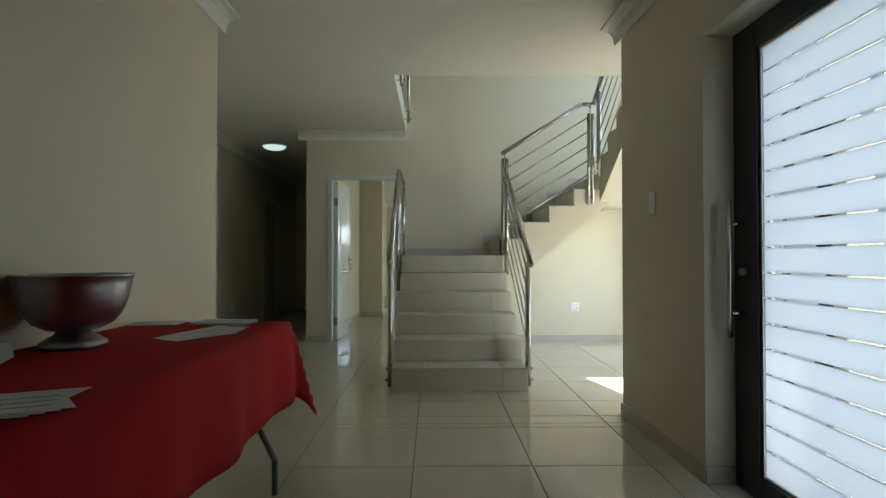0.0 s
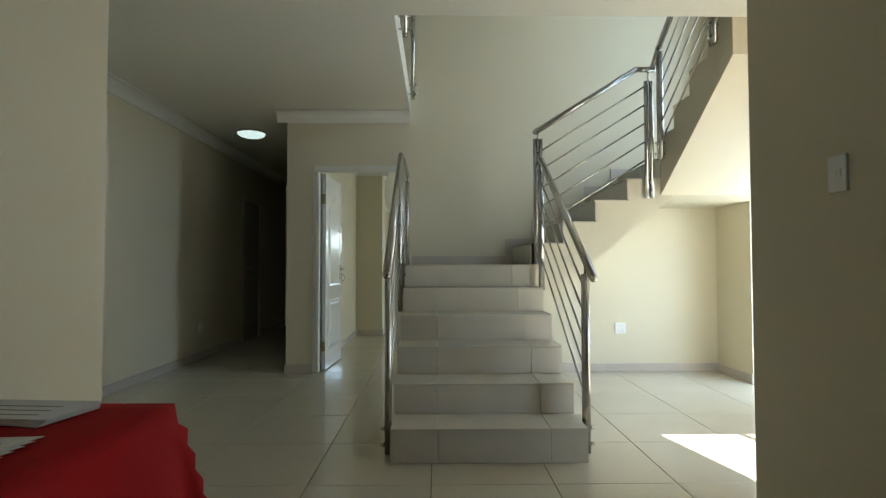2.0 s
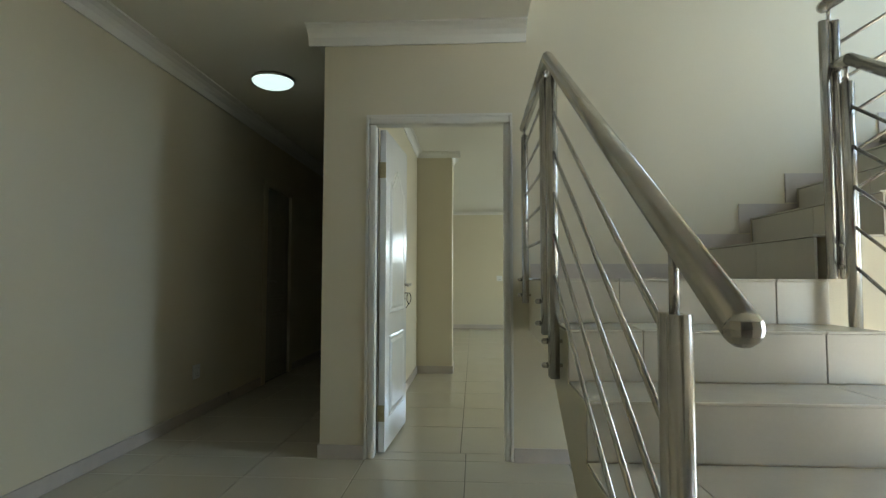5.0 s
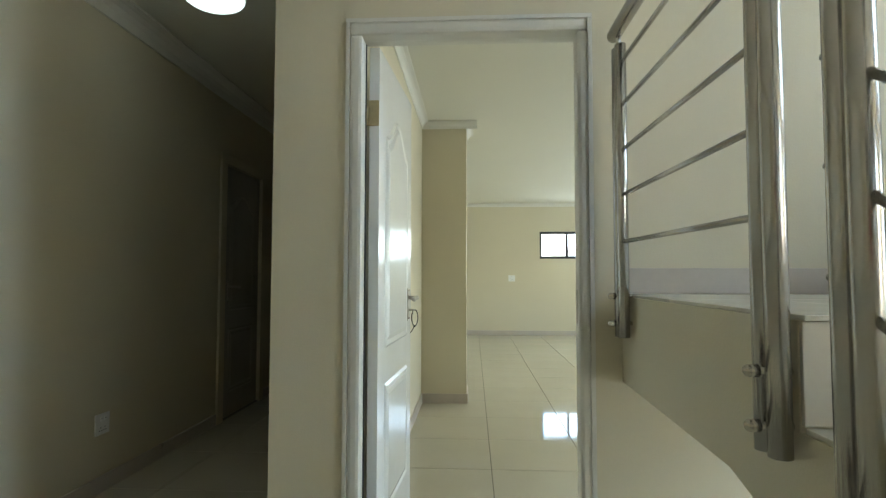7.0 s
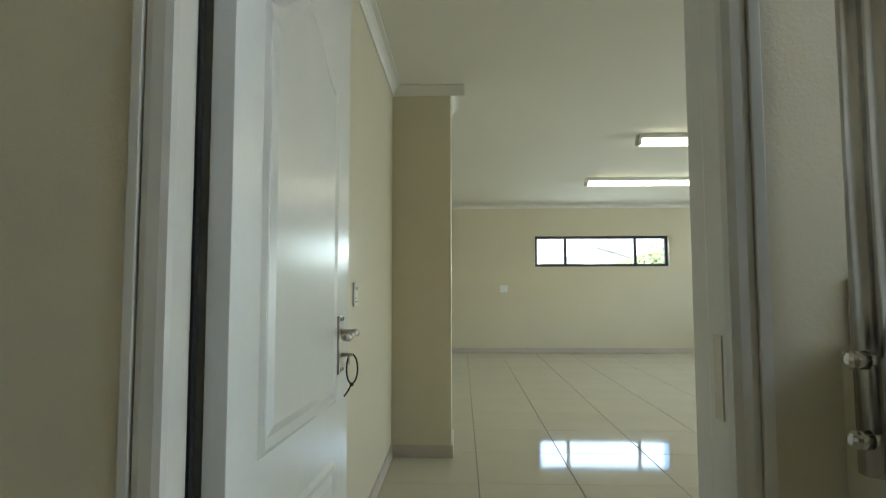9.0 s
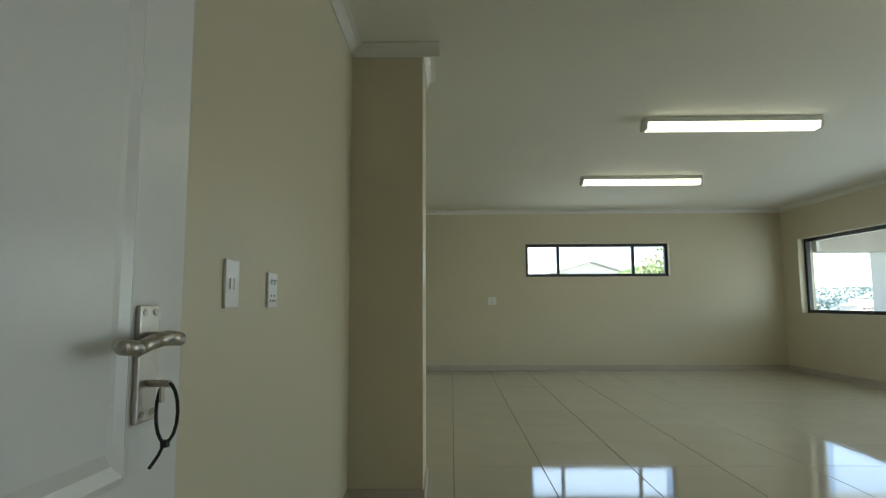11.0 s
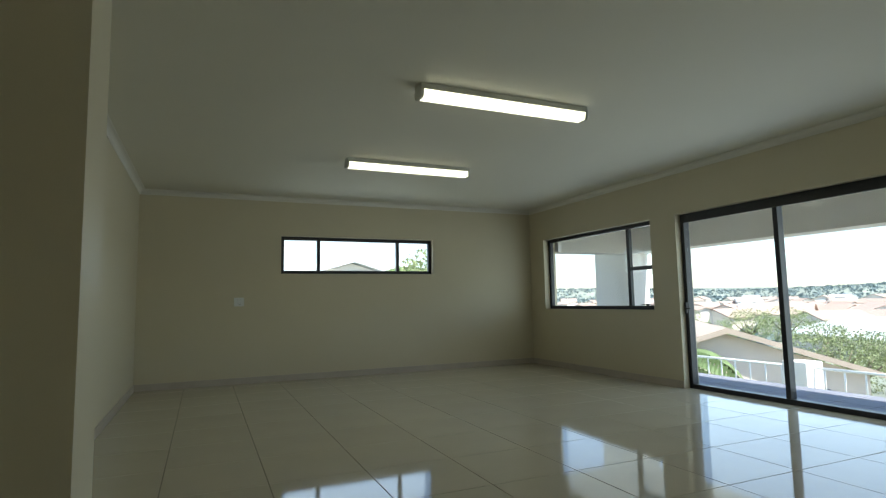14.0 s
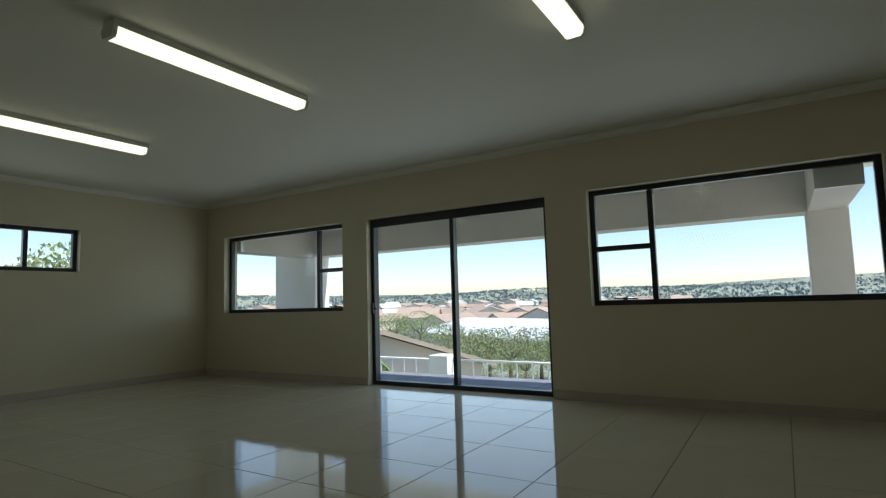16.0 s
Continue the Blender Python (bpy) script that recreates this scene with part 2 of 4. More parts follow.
for y0, y1, z0, z1 in ((YR, 7.72, 0, 2.03), (7.72, 10.02, 0, 0.9), (10.02, 10.45, 0, 2.03), (12.80, 13.2, 0, 2.03),
                       (13.2, 15.56, 0, 0.9), (15.56, RY1, 0, 2.03), (YR, RY1, 2.03, CEILING)):
    box(b, RX1, 5.45, y0, y1, z0, z1)
structure("wall_east_room", b, PAINT, "cream plaster wall with two windows and a sliding door", "wall")
b = B()
box(b, XP, 2.3, -1.7, 1.35, 0, CEILING)
box(b, XP, 2.3, 2.745, 3.64, 0, CEILING)
box(b, XP, 2.19, 3.64, YP, 0, CEILING)
box(b, XP, 2.3, 1.35, 2.745, 2.12, CEILING)
structure("wall_east_entrance", b, PAINT, "cream plaster wall round the front door", "wall")
b = B()
box(b, 2.19, XR + 0.36, 3.64, YP, 2.1, CEILING)
box(b, 2.15, XR + 0.36, 3.64, YP, CEILING, TOP)
box(b, 3.3, XR + 0.36, 3.64, YP, 0, 2.1)
structure("wall_south_stair", b, PAINT, "cream plaster wall with a glazed opening beside the stairs", "wall")
b = B()
box(b, XR, XR + 0.36, YP, 5.55, 0, TOP)
box(b, XR, XR + 0.36, 6.5, YD, 0, TOP)
box(b, XR, XR + 0.36, 5.55, 6.5, 4.6, TOP)
structure("wall_east_stair", b, PAINT, "cream plaster wall with a tall stair window", "wall")
b = B()
box(b, XN, XP, -1.9, -1.7, 0, CEILING)
structure("wall_south_hall", b, PAINT, "plain cream wall closing the hall", "wall")
b = B()
box(b, XL - 0.4, XL - 0.2, 0.8, YR, UPPER, TOP)
box(b, XL - 0.2, 2.0, 0.8, 1.0, UPPER, TOP)
box(b, 2.0, 2.15, 0.8, YP, UPPER, TOP)
structure("wall_upper", b, PAINT, "plain walls of the upper landing", "wall")

# ---- ceilings ----
b = B()
box(b, XL - 0.4, 0.3, -1.9, YD, CEILING, UPPER)
box(b, 0.3, 2.3, -1.9, 4.93, CEILING, UPPER)
box(b, 2.3, XR, YP, 4.93, CEILING, UPPER)
box(b, XL - 0.2, -0.96, YD, 11.75, CEILING, UPPER)
structure("ceiling_hall", b, CEIL, "white plastered ceiling open above the stairwell", "ceiling")
b = B()
box(b, RX0, RX1, YR, RY1, RCEIL, RCEIL + 0.2)
structure("ceiling_room", b, CEIL, "plain white plastered ceiling of the big room", "ceiling")
b = B()
box(b, XL - 0.4, 2.15, 0.8, 3.64, TOP, TOP + 0.15)
box(b, XL - 0.4, XR + 0.36, 3.64, YR, TOP, TOP + 0.15)
structure("ceiling_upper", b, CEIL, "white ceiling above the stairwell", "ceiling")


# ---- cornices: a cove run along each wall ----
def cornice(name, p, q, inward, ceiling):
    """p, q: ends of the wall line in plan; inward: the way off the wall."""
    p, q, w = Vector((*p, 0)), Vector((*q, 0)), Vector((*inward, 0))
    steps = [(0, -0.10), (0.012, -0.10), (0.016, -0.085)]
    steps += [(0.016 + 0.072 * (1 - math.cos(a)), -0.085 + 0.072 * math.sin(a)) for a in (0.4, 0.8, 1.2, 1.57)]
    steps += [(0.100, -0.012), (0.100, -0.001), (0, -0.001)]
    fit = 1.1 if ceiling == CEILING else 0.64
    steps = [(u * fit, v * fit) for u, v in steps]
    bm = B()
    rings = [[bm.verts.new(e + w * u + Vector((0, 0, ceiling + v))) for u, v in steps] for e in (p, q)]
    k = len(steps)
    for i in range(k):
        j = (i + 1) % k
        bm.faces.new((rings[0][i], rings[0][j], rings[1][j], rings[1][i]))
    bm.faces.new(rings[0][::-1])
    bm.faces.new(rings[1])
    return structure(name, bm, CORNICE, "white coved plaster cornice along the ceiling", "cornice")


cornice("cornice", (XN, -1.7), (XN, YN + 0.1), (1, 0), CEILING)
cornice("cornice", (XL, YN), (XL, 11.6), (1, 0), CEILING)
cornice("cornice", (-1.06, YD), (0.3, YD), (0, -1), CEILING)
cornice("cornice", (-0.96, YD), (-0.96, 11.6), (-1, 0), CEILING)
cornice("cornice", (XP, -1.7), (XP, YP + 0.1), (-1, 0), CEILING)
cornice("cornice", (RX0, YR), (RX0, 10.155), (1, 0), RCEIL)
cornice("cornice", (RX0, 10.155), (-0.18, 10.155), (0, -1), RCEIL)
cornice("cornice", (-0.28, 10.155), (-0.28, 10.65), (1, 0), RCEIL)
cornice("cornice", (RX0, 10.55), (RX0, RY1), (1, 0), RCEIL)
cornice("cornice", (RX0, RY1), (RX1, RY1), (0, -1), RCEIL)
cornice("cornice", (RX1, YR), (RX1, RY1), (-1, 0), RCEIL)
cornice("cornice", (RX0, YR), (RX1, YR), (0, 1), RCEIL)


# ---- skirting ----
def skirting(x0, x1, y0, y1, z=0.0, high=0.085):
    bm = B()
    box(bm, x0, x1, y0, y1, z, z + high, 0.003)
    return structure("baseboard", bm, SKIRT, "beige tile skirting along the wall foot", "skirting")


T = 0.012
for run in ((XN, XN + T, -1.7, YN + T), (XL, XL + T, YN, 9.30), (XL, XL + T, 10.22, 11.6), (-0.96 - T, -0.692, YD - T, YD), (-0.96 - T, -0.96, YD, 11.6),
            (0.215, XR, YD - T, YD), (XR - T, XR, 6.5, YD - T), (XR - T, XR, YP, 5.55), (XP - T, XP, -1.7, 1.35), (XP - T, XP, 2.745, YP + T),
            (XP, 2.06, 2.745 - T, 2.745),
            (RX0, RX0 + T, YR, 10.155 - T), (RX0, -0.28 + T, 10.155 - T, 10.155), (-0.28, -0.28 + T, 10.155, 10.55), (RX0, -0.28 + T, 10.55, 10.55 + T), (RX0, RX0 + T, 10.55 + T, RY1 - T),
            (RX0, RX1, RY1 - T, RY1), (RX1 - T, RX1, 12.80, RY1 - T), (RX1 - T, RX1, YR, 10.45), (0.2, RX1 - T, YR, YR + T)):
    skirting(*run)

# ---- staircase ----
X0, X1 = 0.308, 1.395
Y1, Y2, GO = 4.545, 6.07, 0.305
U1, GO2 = 1.36, 0.2725
LAND1, LAND2 = 6 * RISE, 11 * RISE
U2 = U1 + 4 * GO2
stairs = thing("staircase", "cream tiled staircase with two landings and plastered sides", "staircase")
b = B()
outline = [(Y1, 0)]
for i in range(5):
    outline += [(Y1 + i * GO, (i + 1) * RISE), (Y1 + (i + 1) * GO, (i + 1) * RISE)]
outline += [(Y2, LAND1), (YD, LAND1), (YD, 0.78), (Y2 + 0.25, 0.76), (Y2 + 0.1, 0.72), (Y1 + 0.42, 0)]
prism(b, [p for i, p in enumerate(outline) if i == 0 or p != outline[i - 1]], "x", X0, X1)
part("lower_flight", b, PAINT, stairs, "plastered concrete body of the lower flight and landing")
b = B()
outline = [(X1, LAND1), (X1, LAND1 + RISE)]
for i in range(1, 5):
    outline += [(U1 + i * GO2, LAND1 + i * RISE), (U1 + i * GO2, LAND1 + (i + 1) * RISE)]
outline += [(XR, LAND2), (XR, 1.67), (2.56, 1.67), (1.50, 0.80), (X1, 0.78)]
prism(b, outline, "y", Y2, YD)
part("middle_flight", b, PAINT, stairs, "plastered concrete body of the middle flight")
b = B()
outline = [(Y2, 1.67), (Y2, LAND2 + RISE)]
for i in range(1, 5):
    outline += [(Y2 - i * GO2, LAND2 + i * RISE), (Y2 - i * GO2, LAND2 + (i + 1) * RISE)]
outline = outline[:-1] + [(4.93, LAND2 + 4 * RISE), (4.93, 2.42)]
prism(b, outline, "x", U2, XR)
part("upper_flight", b, PAINT, stairs, "plastered concrete body of the upper flight")


def step_tile(x0, x1, y0, y1, z0, z1):
    bm = B()
    box(bm, x0, x1, y0, y1, z0, z1, 0.0025)
    return part("tile", bm, STEP, stairs)


G = 0.002
for i in range(6):
    z, y = i * RISE, Y1 + i * GO
    far = y + GO if i < 5 else Y2 + 0.6
    cuts = [X0, X0 + 0.26, X0 + 0.88, X1]
    for a, c in zip(cuts, cuts[1:]):
        step_tile(a + G, c - G, y - 0.01, y - 0.0005, z + (0.011 if i else 0.001), z + RISE - 0.001)
        step_tile(a + G, c - G, y - 0.018, far - 0.012, z + RISE + 0.0005, z + RISE + 0.010)
step_tile(X0 + G, X0 + 0.6, Y2 + 0.592, YD - 0.012, LAND1 + 0.0005, LAND1 + 0.010)
step_tile(X0 + 0.604, U1 - 0.012, Y2 + 0.592, YD - 0.012, LAND1 + 0.0005, LAND1 + 0.010)
for i in range(5):
    x, z = U1 + i * GO2, LAND1 + i * RISE
    wide = GO2 - 0.012 if i < 4 else XR - x - 0.004
    for a, c in ((Y2, Y2 + 0.46), (Y2 + 0.46, YD - 0.002)):
        if i:
            step_tile(x - 0.01, x - 0.0005, a + G, c - G, z + 0.011, z + RISE - 0.001)
        else:
            step_tile(x - 0.012, x + 0.0, a + G, c - G, z + 0.011, z + RISE - 0.001)
        step_tile(x - 0.018, x + wide, a + G, c - G, z + RISE + 0.0005, z + RISE + 0.010)
for i in range(5):
    y, z = Y2 - i * GO2, LAND2 + i * RISE
    step_tile(U2 + G, XR - 0.004, y + 0.0005, y + 0.01, z + 0.011, z + RISE - 0.001)
    if i < 4:
        step_tile(U2 + G, XR - 0.004, y - GO2 + 0.012, y + 0.018, z + RISE + 0.0005, z + RISE + 0.010)
# stepped skirting against the tall wall
b = B()
box(b, X0 + 0.01, U1 - 0.012, YD - 0.011, YD - 0.001, LAND1 + 0.011, LAND1 + 0.10, 0.002)
part("skirting", b, SKIRT, stairs, "marbled grey-beige tile skirting")
for i in range(5):
    x, z = U1 + i * GO2, LAND1 + (i + 1) * RISE + 0.0105
    b = B()
    x2 = x + GO2 - 0.02 if i < 4 else XR - 0.004
    prism(b, [(x - 0.085, z - RISE + 0.092), (x - 0.022, z - RISE + 0.092), (x - 0.022, z), (x2, z), (x2, z + 0.085), (x - 0.085, z + 0.085)], "y", YD - 0.011, YD - 0.001)
    part("skirting", b, SKIRT, stairs, "marbled grey-beige tile skirting")

# ---- stainless steel railings ----
SLOPED, LEVEL = (0.185, 0.34, 0.495, 0.65, 0.805), (0.13, 0.275, 0.425, 0.575, 0.73)


def railing(label, runs, posts, name="stair_railing"):
    """runs: chains of handrail points with whether bars follow; posts: x, y, foot, head and the outward way of their bolts."""
    top = thing(name, label, "railing", "stainless railings")
    for chain, barred in runs:
        b = B()
        for p, q in zip(chain, chain[1:]):
            rod(b, p, q, 0.024, 18)
        for p in chain:
            ball(b, p, 0.0241)
        part("handrail", b, STEEL, top)
        for p, q in barred:
            p, q = Vector(p), Vector(q)
            for d in (SLOPED if abs(p.z - q.z) > 0.1 else LEVEL):
                b = B()
                rod(b, p - Vector((0, 0, d)), q - Vector((0, 0, d)), 0.007, 10)
                part("bar", b, STEEL, top)
    for x, y, foot, head, bolt, pin in posts:
        post = B()
        if bolt:
            t = Vector((bolt[1], bolt[0], 0)) * 0.021
            for sgn in (-1, 1):
                rod(post, (x + sgn * abs(t.x), y + sgn * abs(t.y), foot), (x + sgn * abs(t.x), y + sgn * abs(t.y), head), 0.019, 16)
        else:
            rod(post, (x, y, foot), (x, y, head), 0.024, 18)
        post = part("post", post, STEEL, top)
        b = B()
        rod(b, (x, y, head), (x, y, head + pin), 0.008, 10)
        part("pin", b, STEEL, post)
        if bolt:
            for dz in (0.045, 0.135):
                b = B()
                w = Vector((*bolt, 0))
                c = Vector((x, y, foot + dz))
                rod(b, c - w * 0.05, c + w * 0.035, 0.007, 10)
                rod(b, c + w * 0.022, c + w * 0.036, 0.011, 12)
                ball(b, c + w * 0.036, 0.0108)
                part("bolt", b, STEEL, post)
    return top


XA, XB = 0.276, 1.418
railing("brushed stainless railing up the open side of the lower stairs",
        [([(0.296, 4.46, 1.03), (XA, 5.98, 1.985), (XA, 7.06, 1.995)], [((XA + 0.014, 4.66, 1.155), (XA, 5.93, 1.957)), ((XA, 6.08, 1.985), (XA, 7.0, 1.995))])],
        [(XA + 0.012, 4.66, 0.02, 1.035, (-1, 0), 0.11), (XA, 5.88, 0.72, 1.86, (-1, 0), 0.05), (XA, 6.09, 0.86, 1.93, (-1, 0), 0.04), (XA, 7.0, 0.95, 1.93, (-1, 0), 0.04)])
railing("brushed stainless railing beside the lower stairs and under-stair space",
        [([(XB, 4.49, 1.01), (XB, 5.93, 1.935), (XB, 6.03, 1.935)], [((XB, 4.66, 1.12), (XB, 5.93, 1.935))])],
        [(XB, 4.66, 0.02, 1.03, (1, 0), 0.07), (XB, 5.95, 0.885, 1.85, (), 0.08)])
YF = 6.03
railing("brushed stainless railing along the middle stair flight",
        [([(1.39, YF, 2.19), (2.24, YF, 2.72), (2.38, YF, 2.72)], [((1.40, YF, 2.196), (2.30, YF, 2.757))])],
        [(1.41, YF, 1.09, 2.13, (0, -1), 0.06), (2.34, YF, 1.64, 2.62, (0, -1), 0.09)])
railing("brushed stainless railing up the last stair flight",
        [([(2.38, YF, 2.74), (2.41, 5.98, 2.88), (2.41, 4.95, 3.56)], [((2.41, 5.98, 2.88), (2.41, 4.95, 3.56))])],
        [(2.412, 5.97, 1.95, 2.84, (-1, 0), 0.03), (2.412, 5.1, 2.55, 3.42, (-1, 0), 0.03)])
railing("stainless guard railing at the edge of the upper floor",
        [([(0.345, 4.98, 3.86), (0.345, 7.08, 3.86)], [((0.345, 4.98, 3.86), (0.345, 7.08, 3.86))])],
        [(0.345, 5.3, 2.69, 3.80, (1, 0), 0.05), (0.345, 6.75, 2.69, 3.80, (1, 0), 0.05)], "guard_railing")


# ---- windows ----
def glazing(name, label, axis, at, a0, a1, z0, z1, uprights=(), bars=(), depth=0.06, width=0.05, category="window"):
    """axis: the way in which the window faces; a: the span along the wall; uprights: places; bars: (from, to, height)."""
    w = thing(name, label, category, "", "structure")

    def slab(p0, p1, q0, q1, d=depth, off=0.0):
        bm = B()
        if axis == "x":
            return box(bm, at - d / 2 + off, at + d / 2 + off, p0, p1, q0, q1, 0.004 if d > 0.01 else 0)
        return box(bm, p0, p1, at - d / 2 + off, at + d / 2 + off, q0, q1, 0.004 if d > 0.01 else 0)
    for p0, p1, q0, q1 in ((a0, a0 + width, z0, z1), (a1 - width, a1, z0, z1), (a0 + width, a1 - width, z0, z0 + width), (a0 + width, a1 - width, z1 - width, z1)):
        part("window_frame", slab(p0, p1, q0, q1), ALU, w)
    for u in uprights:
        part("mullion", slab(u - width / 2, u + width / 2, z0 + width, z1 - width, depth - 0.006), ALU, w)
    for p0, p1, h in bars:
        part("transom", slab(p0, p1, h - width / 2, h + width / 2, depth - 0.012), ALU, w)
    edges = [a0 + width, *uprights, a1 - width]
    for p0, p1 in zip(edges, edges[1:]):
        pane = part("pane", slab(p0 + 0.001, p1 - 0.001, z0 + width, z1 - width, 0.005), GLASS, w, "clear glass pane")
        pane.visible_shadow = False
    return w


glazing("window_1", "long high window with dark aluminium frame", "y", RY1 + 0.11, 1.09, 3.41, 1.487, 2.025, (1.63, 2.85))
glazing("window_2", "dark aluminium window with a small side sash", "x", 5.345, 13.2, 15.56, 0.9, 2.03, (13.72,), ((13.25, 13.695, 1.44),))
glazing("window_3", "wide dark aluminium window with a small side sash", "x", 5.345, 7.72, 10.02, 0.9, 2.03, (9.45,), ((9.475, 9.97, 1.45),))
slide = glazing("sliding_door", "dark aluminium sliding glass door to the patio", "x", 5.345, 10.45, 12.80, 0.0, 2.04, (11.62,), (), 0.09, 0.05, "door")
b = B()
box(b, 5.29, 5.302, 10.46, 12.79, 1.925, 1.99, 0.003)
part("head_track", b, ALU, slide)
b = B()
box(b, 5.272, 5.300, 12.755, 12.785, 0.86, 0.99, 0.004)
rod(b, (5.27, 12.77, 0.92), (5.27, 12.69, 0.92), 0.008)
part("latch", b, ALU, slide)
b = B()
box(b, 5.265, 5.300, 10.457, 10.485, 0.98, 1.14, 0.006)
part("latch", b, ALU, slide)
for w_, y_ in (("window_2", 13.40), ("window_3", 9.72)):
    b = B()
    rod(b, (5.305, y_ - 0.11, 0.958), (5.305, y_ + 0.11, 0.966), 0.006, 8)
    box(b, 5.300, 5.316, y_ - 0.02, y_ + 0.02, 0.950, 0.975, 0.002)
    part("window_stay", b, ALU, bpy.data.objects[w_])
glazing("window_4", "tall stair window with dark aluminium frame", "x", XR + 0.29, 5.55, 6.5, 0.0, 4.6, (), ((5.6, 6.45, 1.76), (5.6, 6.45, 3.1)))
glazing("glass_door", "dark aluminium glazed side door in daylight", "y", 3.80, 2.19, 3.3, 0.0, 2.1, (2.78,), ((2.24, 3.25, 1.95),), category="door")

# ---- front door with banded frosted glass ----
front = thing("front_door", "black framed front door with banded frosted glass, closed", "door", "", "structure")
DX = 2.09
for y0, y1, z0, z1 in ((2.56, 2.745, 0, 2.12), (1.35, 1.53, 0, 2.12), (1.53, 2.56, 2.0, 2.12), (1.53, 2.56, 0, 0.10)):
    b = B()
    box(b, DX - 0.025, DX + 0.035, y0, y1, z0, z1, 0.004)
    part("door_frame", b, ALU, front)
b = B()
for y0, y1, z0, z1 in ((2.545, 2.56, 0.10, 2.0), (1.53, 1.545, 0.10, 2.0), (1.545, 2.545, 0.10, 0.112), (1.545, 2.545, 1.988, 2.0)):
    box(b, DX - 0.012, DX + 0.012, y0, y1, z0, z1)
part("glazing_bead", b, NICKEL, front, "grey aluminium glazing bead")
rng = random.Random(4)
ROWS = 17
pitch = (1.988 - 0.112) / ROWS
for i in range(ROWS):
    z = 0.112 + i * pitch
    b = B()
    box(b, DX - 0.003, DX + 0.003, 1.546, 2.544, z + 0.008 if i else z, z + pitch)
    part("pane", b, FROST, front)
    if not i:
        continue
    y = 2.544
    clear = True
    spans = (0.07 + 0.12 * (i > 13), 0.05, 0.03 + 0.03 * (i % 4 == 0), 0.20 - 0.12 * (i > 12), 0.34, 0.06, 0.40)
    for s in spans:
        y2 = max(1.546, y - s * rng.uniform(0.8, 1.15))
        if y - y2 > 0.005:
            b = B()
            box(b, DX - 0.0025, DX + 0.0025, y2, y, z, z + 0.008)
            ob = part("clear_strip" if clear else "pane", b, STRIP if clear else FROST, front)
            ob.visible_shadow = not clear
        y, clear = y2, not clear
b = B()
rod(b, (1.995, 2.66, 0.70), (1.995, 2.66, 1.33), 0.011)
for z in (0.81, 1.22):
    rod(b, (1.995, 2.66, z), (2.066, 2.66, z), 0.008)
part("pull_handle", b, STEEL, front, "long brushed steel pull bar")
b = B()
rod(b, (2.045, 2.66, 1.0), (2.066, 2.66, 1.0), 0.017)
part("lock", b, NICKEL, front)


# ---- inner door ----
def lever(parent, x, y, z, side, toward, wire=False):
    """A lever on a long plate; side: the way off the leaf along x; toward: along y."""
    b = B()
    box(b, *sorted((x, x + side * 0.008)), y - 0.022, y + 0.022, z - 0.112, z + 0.046, 0.003)
    plate = part("lock_plate", b, NICKEL, parent, "satin nickel lock plate")
    b = B()
    for dz in (0.036, -0.100):
        for dy in (-0.012, 0.012):
            rod(b, (x + side * 0.007, y + dy, z + dz), (x + side * 0.0095, y + dy, z + dz), 0.005, 10)
    part("screw", b, STEEL, plate)
    b = B()
    rod(b, (x + side * 0.006, y, z), (x + side * 0.045, y, z), 0.010)
    pts = [(0.05, 0, 0), (0.052, 0.03, 0.004), (0.05, 0.06, 0.0), (0.05, 0.09, -0.006), (0.048, 0.115, -0.002)]
    for p, q in zip(pts, pts[1:]):
        rod(b, (x + side * p[0], y + toward * p[1], z + p[2]), (x + side * q[0], y + toward * q[1], z + q[2]), 0.0095)
    for p in pts:
        ball(b, (x + side * p[0], y + toward * p[1], z + p[2]), 0.0096)
    part("lever", b, NICKEL, plate)
    if wire:
        b = B()
        rod(b, (x + side * 0.006, y, z - 0.060), (x + side * 0.04, y, z - 0.060), 0.005)
        box(b, *sorted((x + side * 0.028, x + side * 0.031)), y - 0.004, y + 0.004, z - 0.085, z - 0.055)
        part("key", b, NICKEL, plate)
        b = B()
        ring = [(0.036 + 0.014 * math.sin(i * math.pi / 8) * (1.2 if i < 8 else 1), -0.098 + 0.040 * math.cos(i * math.pi / 8)) for i in range(17)]
        ring = ring[8:] + ring[1:9] + [(0.028, -0.155), (0.016, -0.172)]
        for p, q in zip(ring, ring[1:]):
            rod(b, (x + side * p[0], y, z + p[1]), (x + side * q[0], y, z + q[1]), 0.0024, 8)
        box(b, *sorted((x + side * 0.032, x + side * 0.041)), y - 0.004, y + 0.004, z - 0.144, z - 0.135)
        part("cable_tie", b, DARK, plate, "black cable tie looped through the key")


frame_1 = thing("door_frame", "white painted steel frame of the room doorway", "door frame", "", "structure")
for x0, x1, z0, z1 in ((-0.675, -0.628, 0.001, 2.048), (0.158, 0.199, 0.001, 2.048), (-0.675, 0.199, 2.048, 2.097)):
    b = B()
    box(b, x0, x1, YD - 0.004, YR - 0.075, z0, z1, 0.014)
    part("jamb", b, FRAME, frame_1)
for x0, x1, z0, z1 in ((-0.675, -0.650, 0.001, 2.07), (0.176, 0.199, 0.001, 2.07), (-0.675, 0.199, 2.07, 2.097)):
    b = B()
    box(b, x0, x1, YR - 0.075, YR + 0.012, z0, z1, 0.005)
    part("rebate", b, FRAME, frame_1)
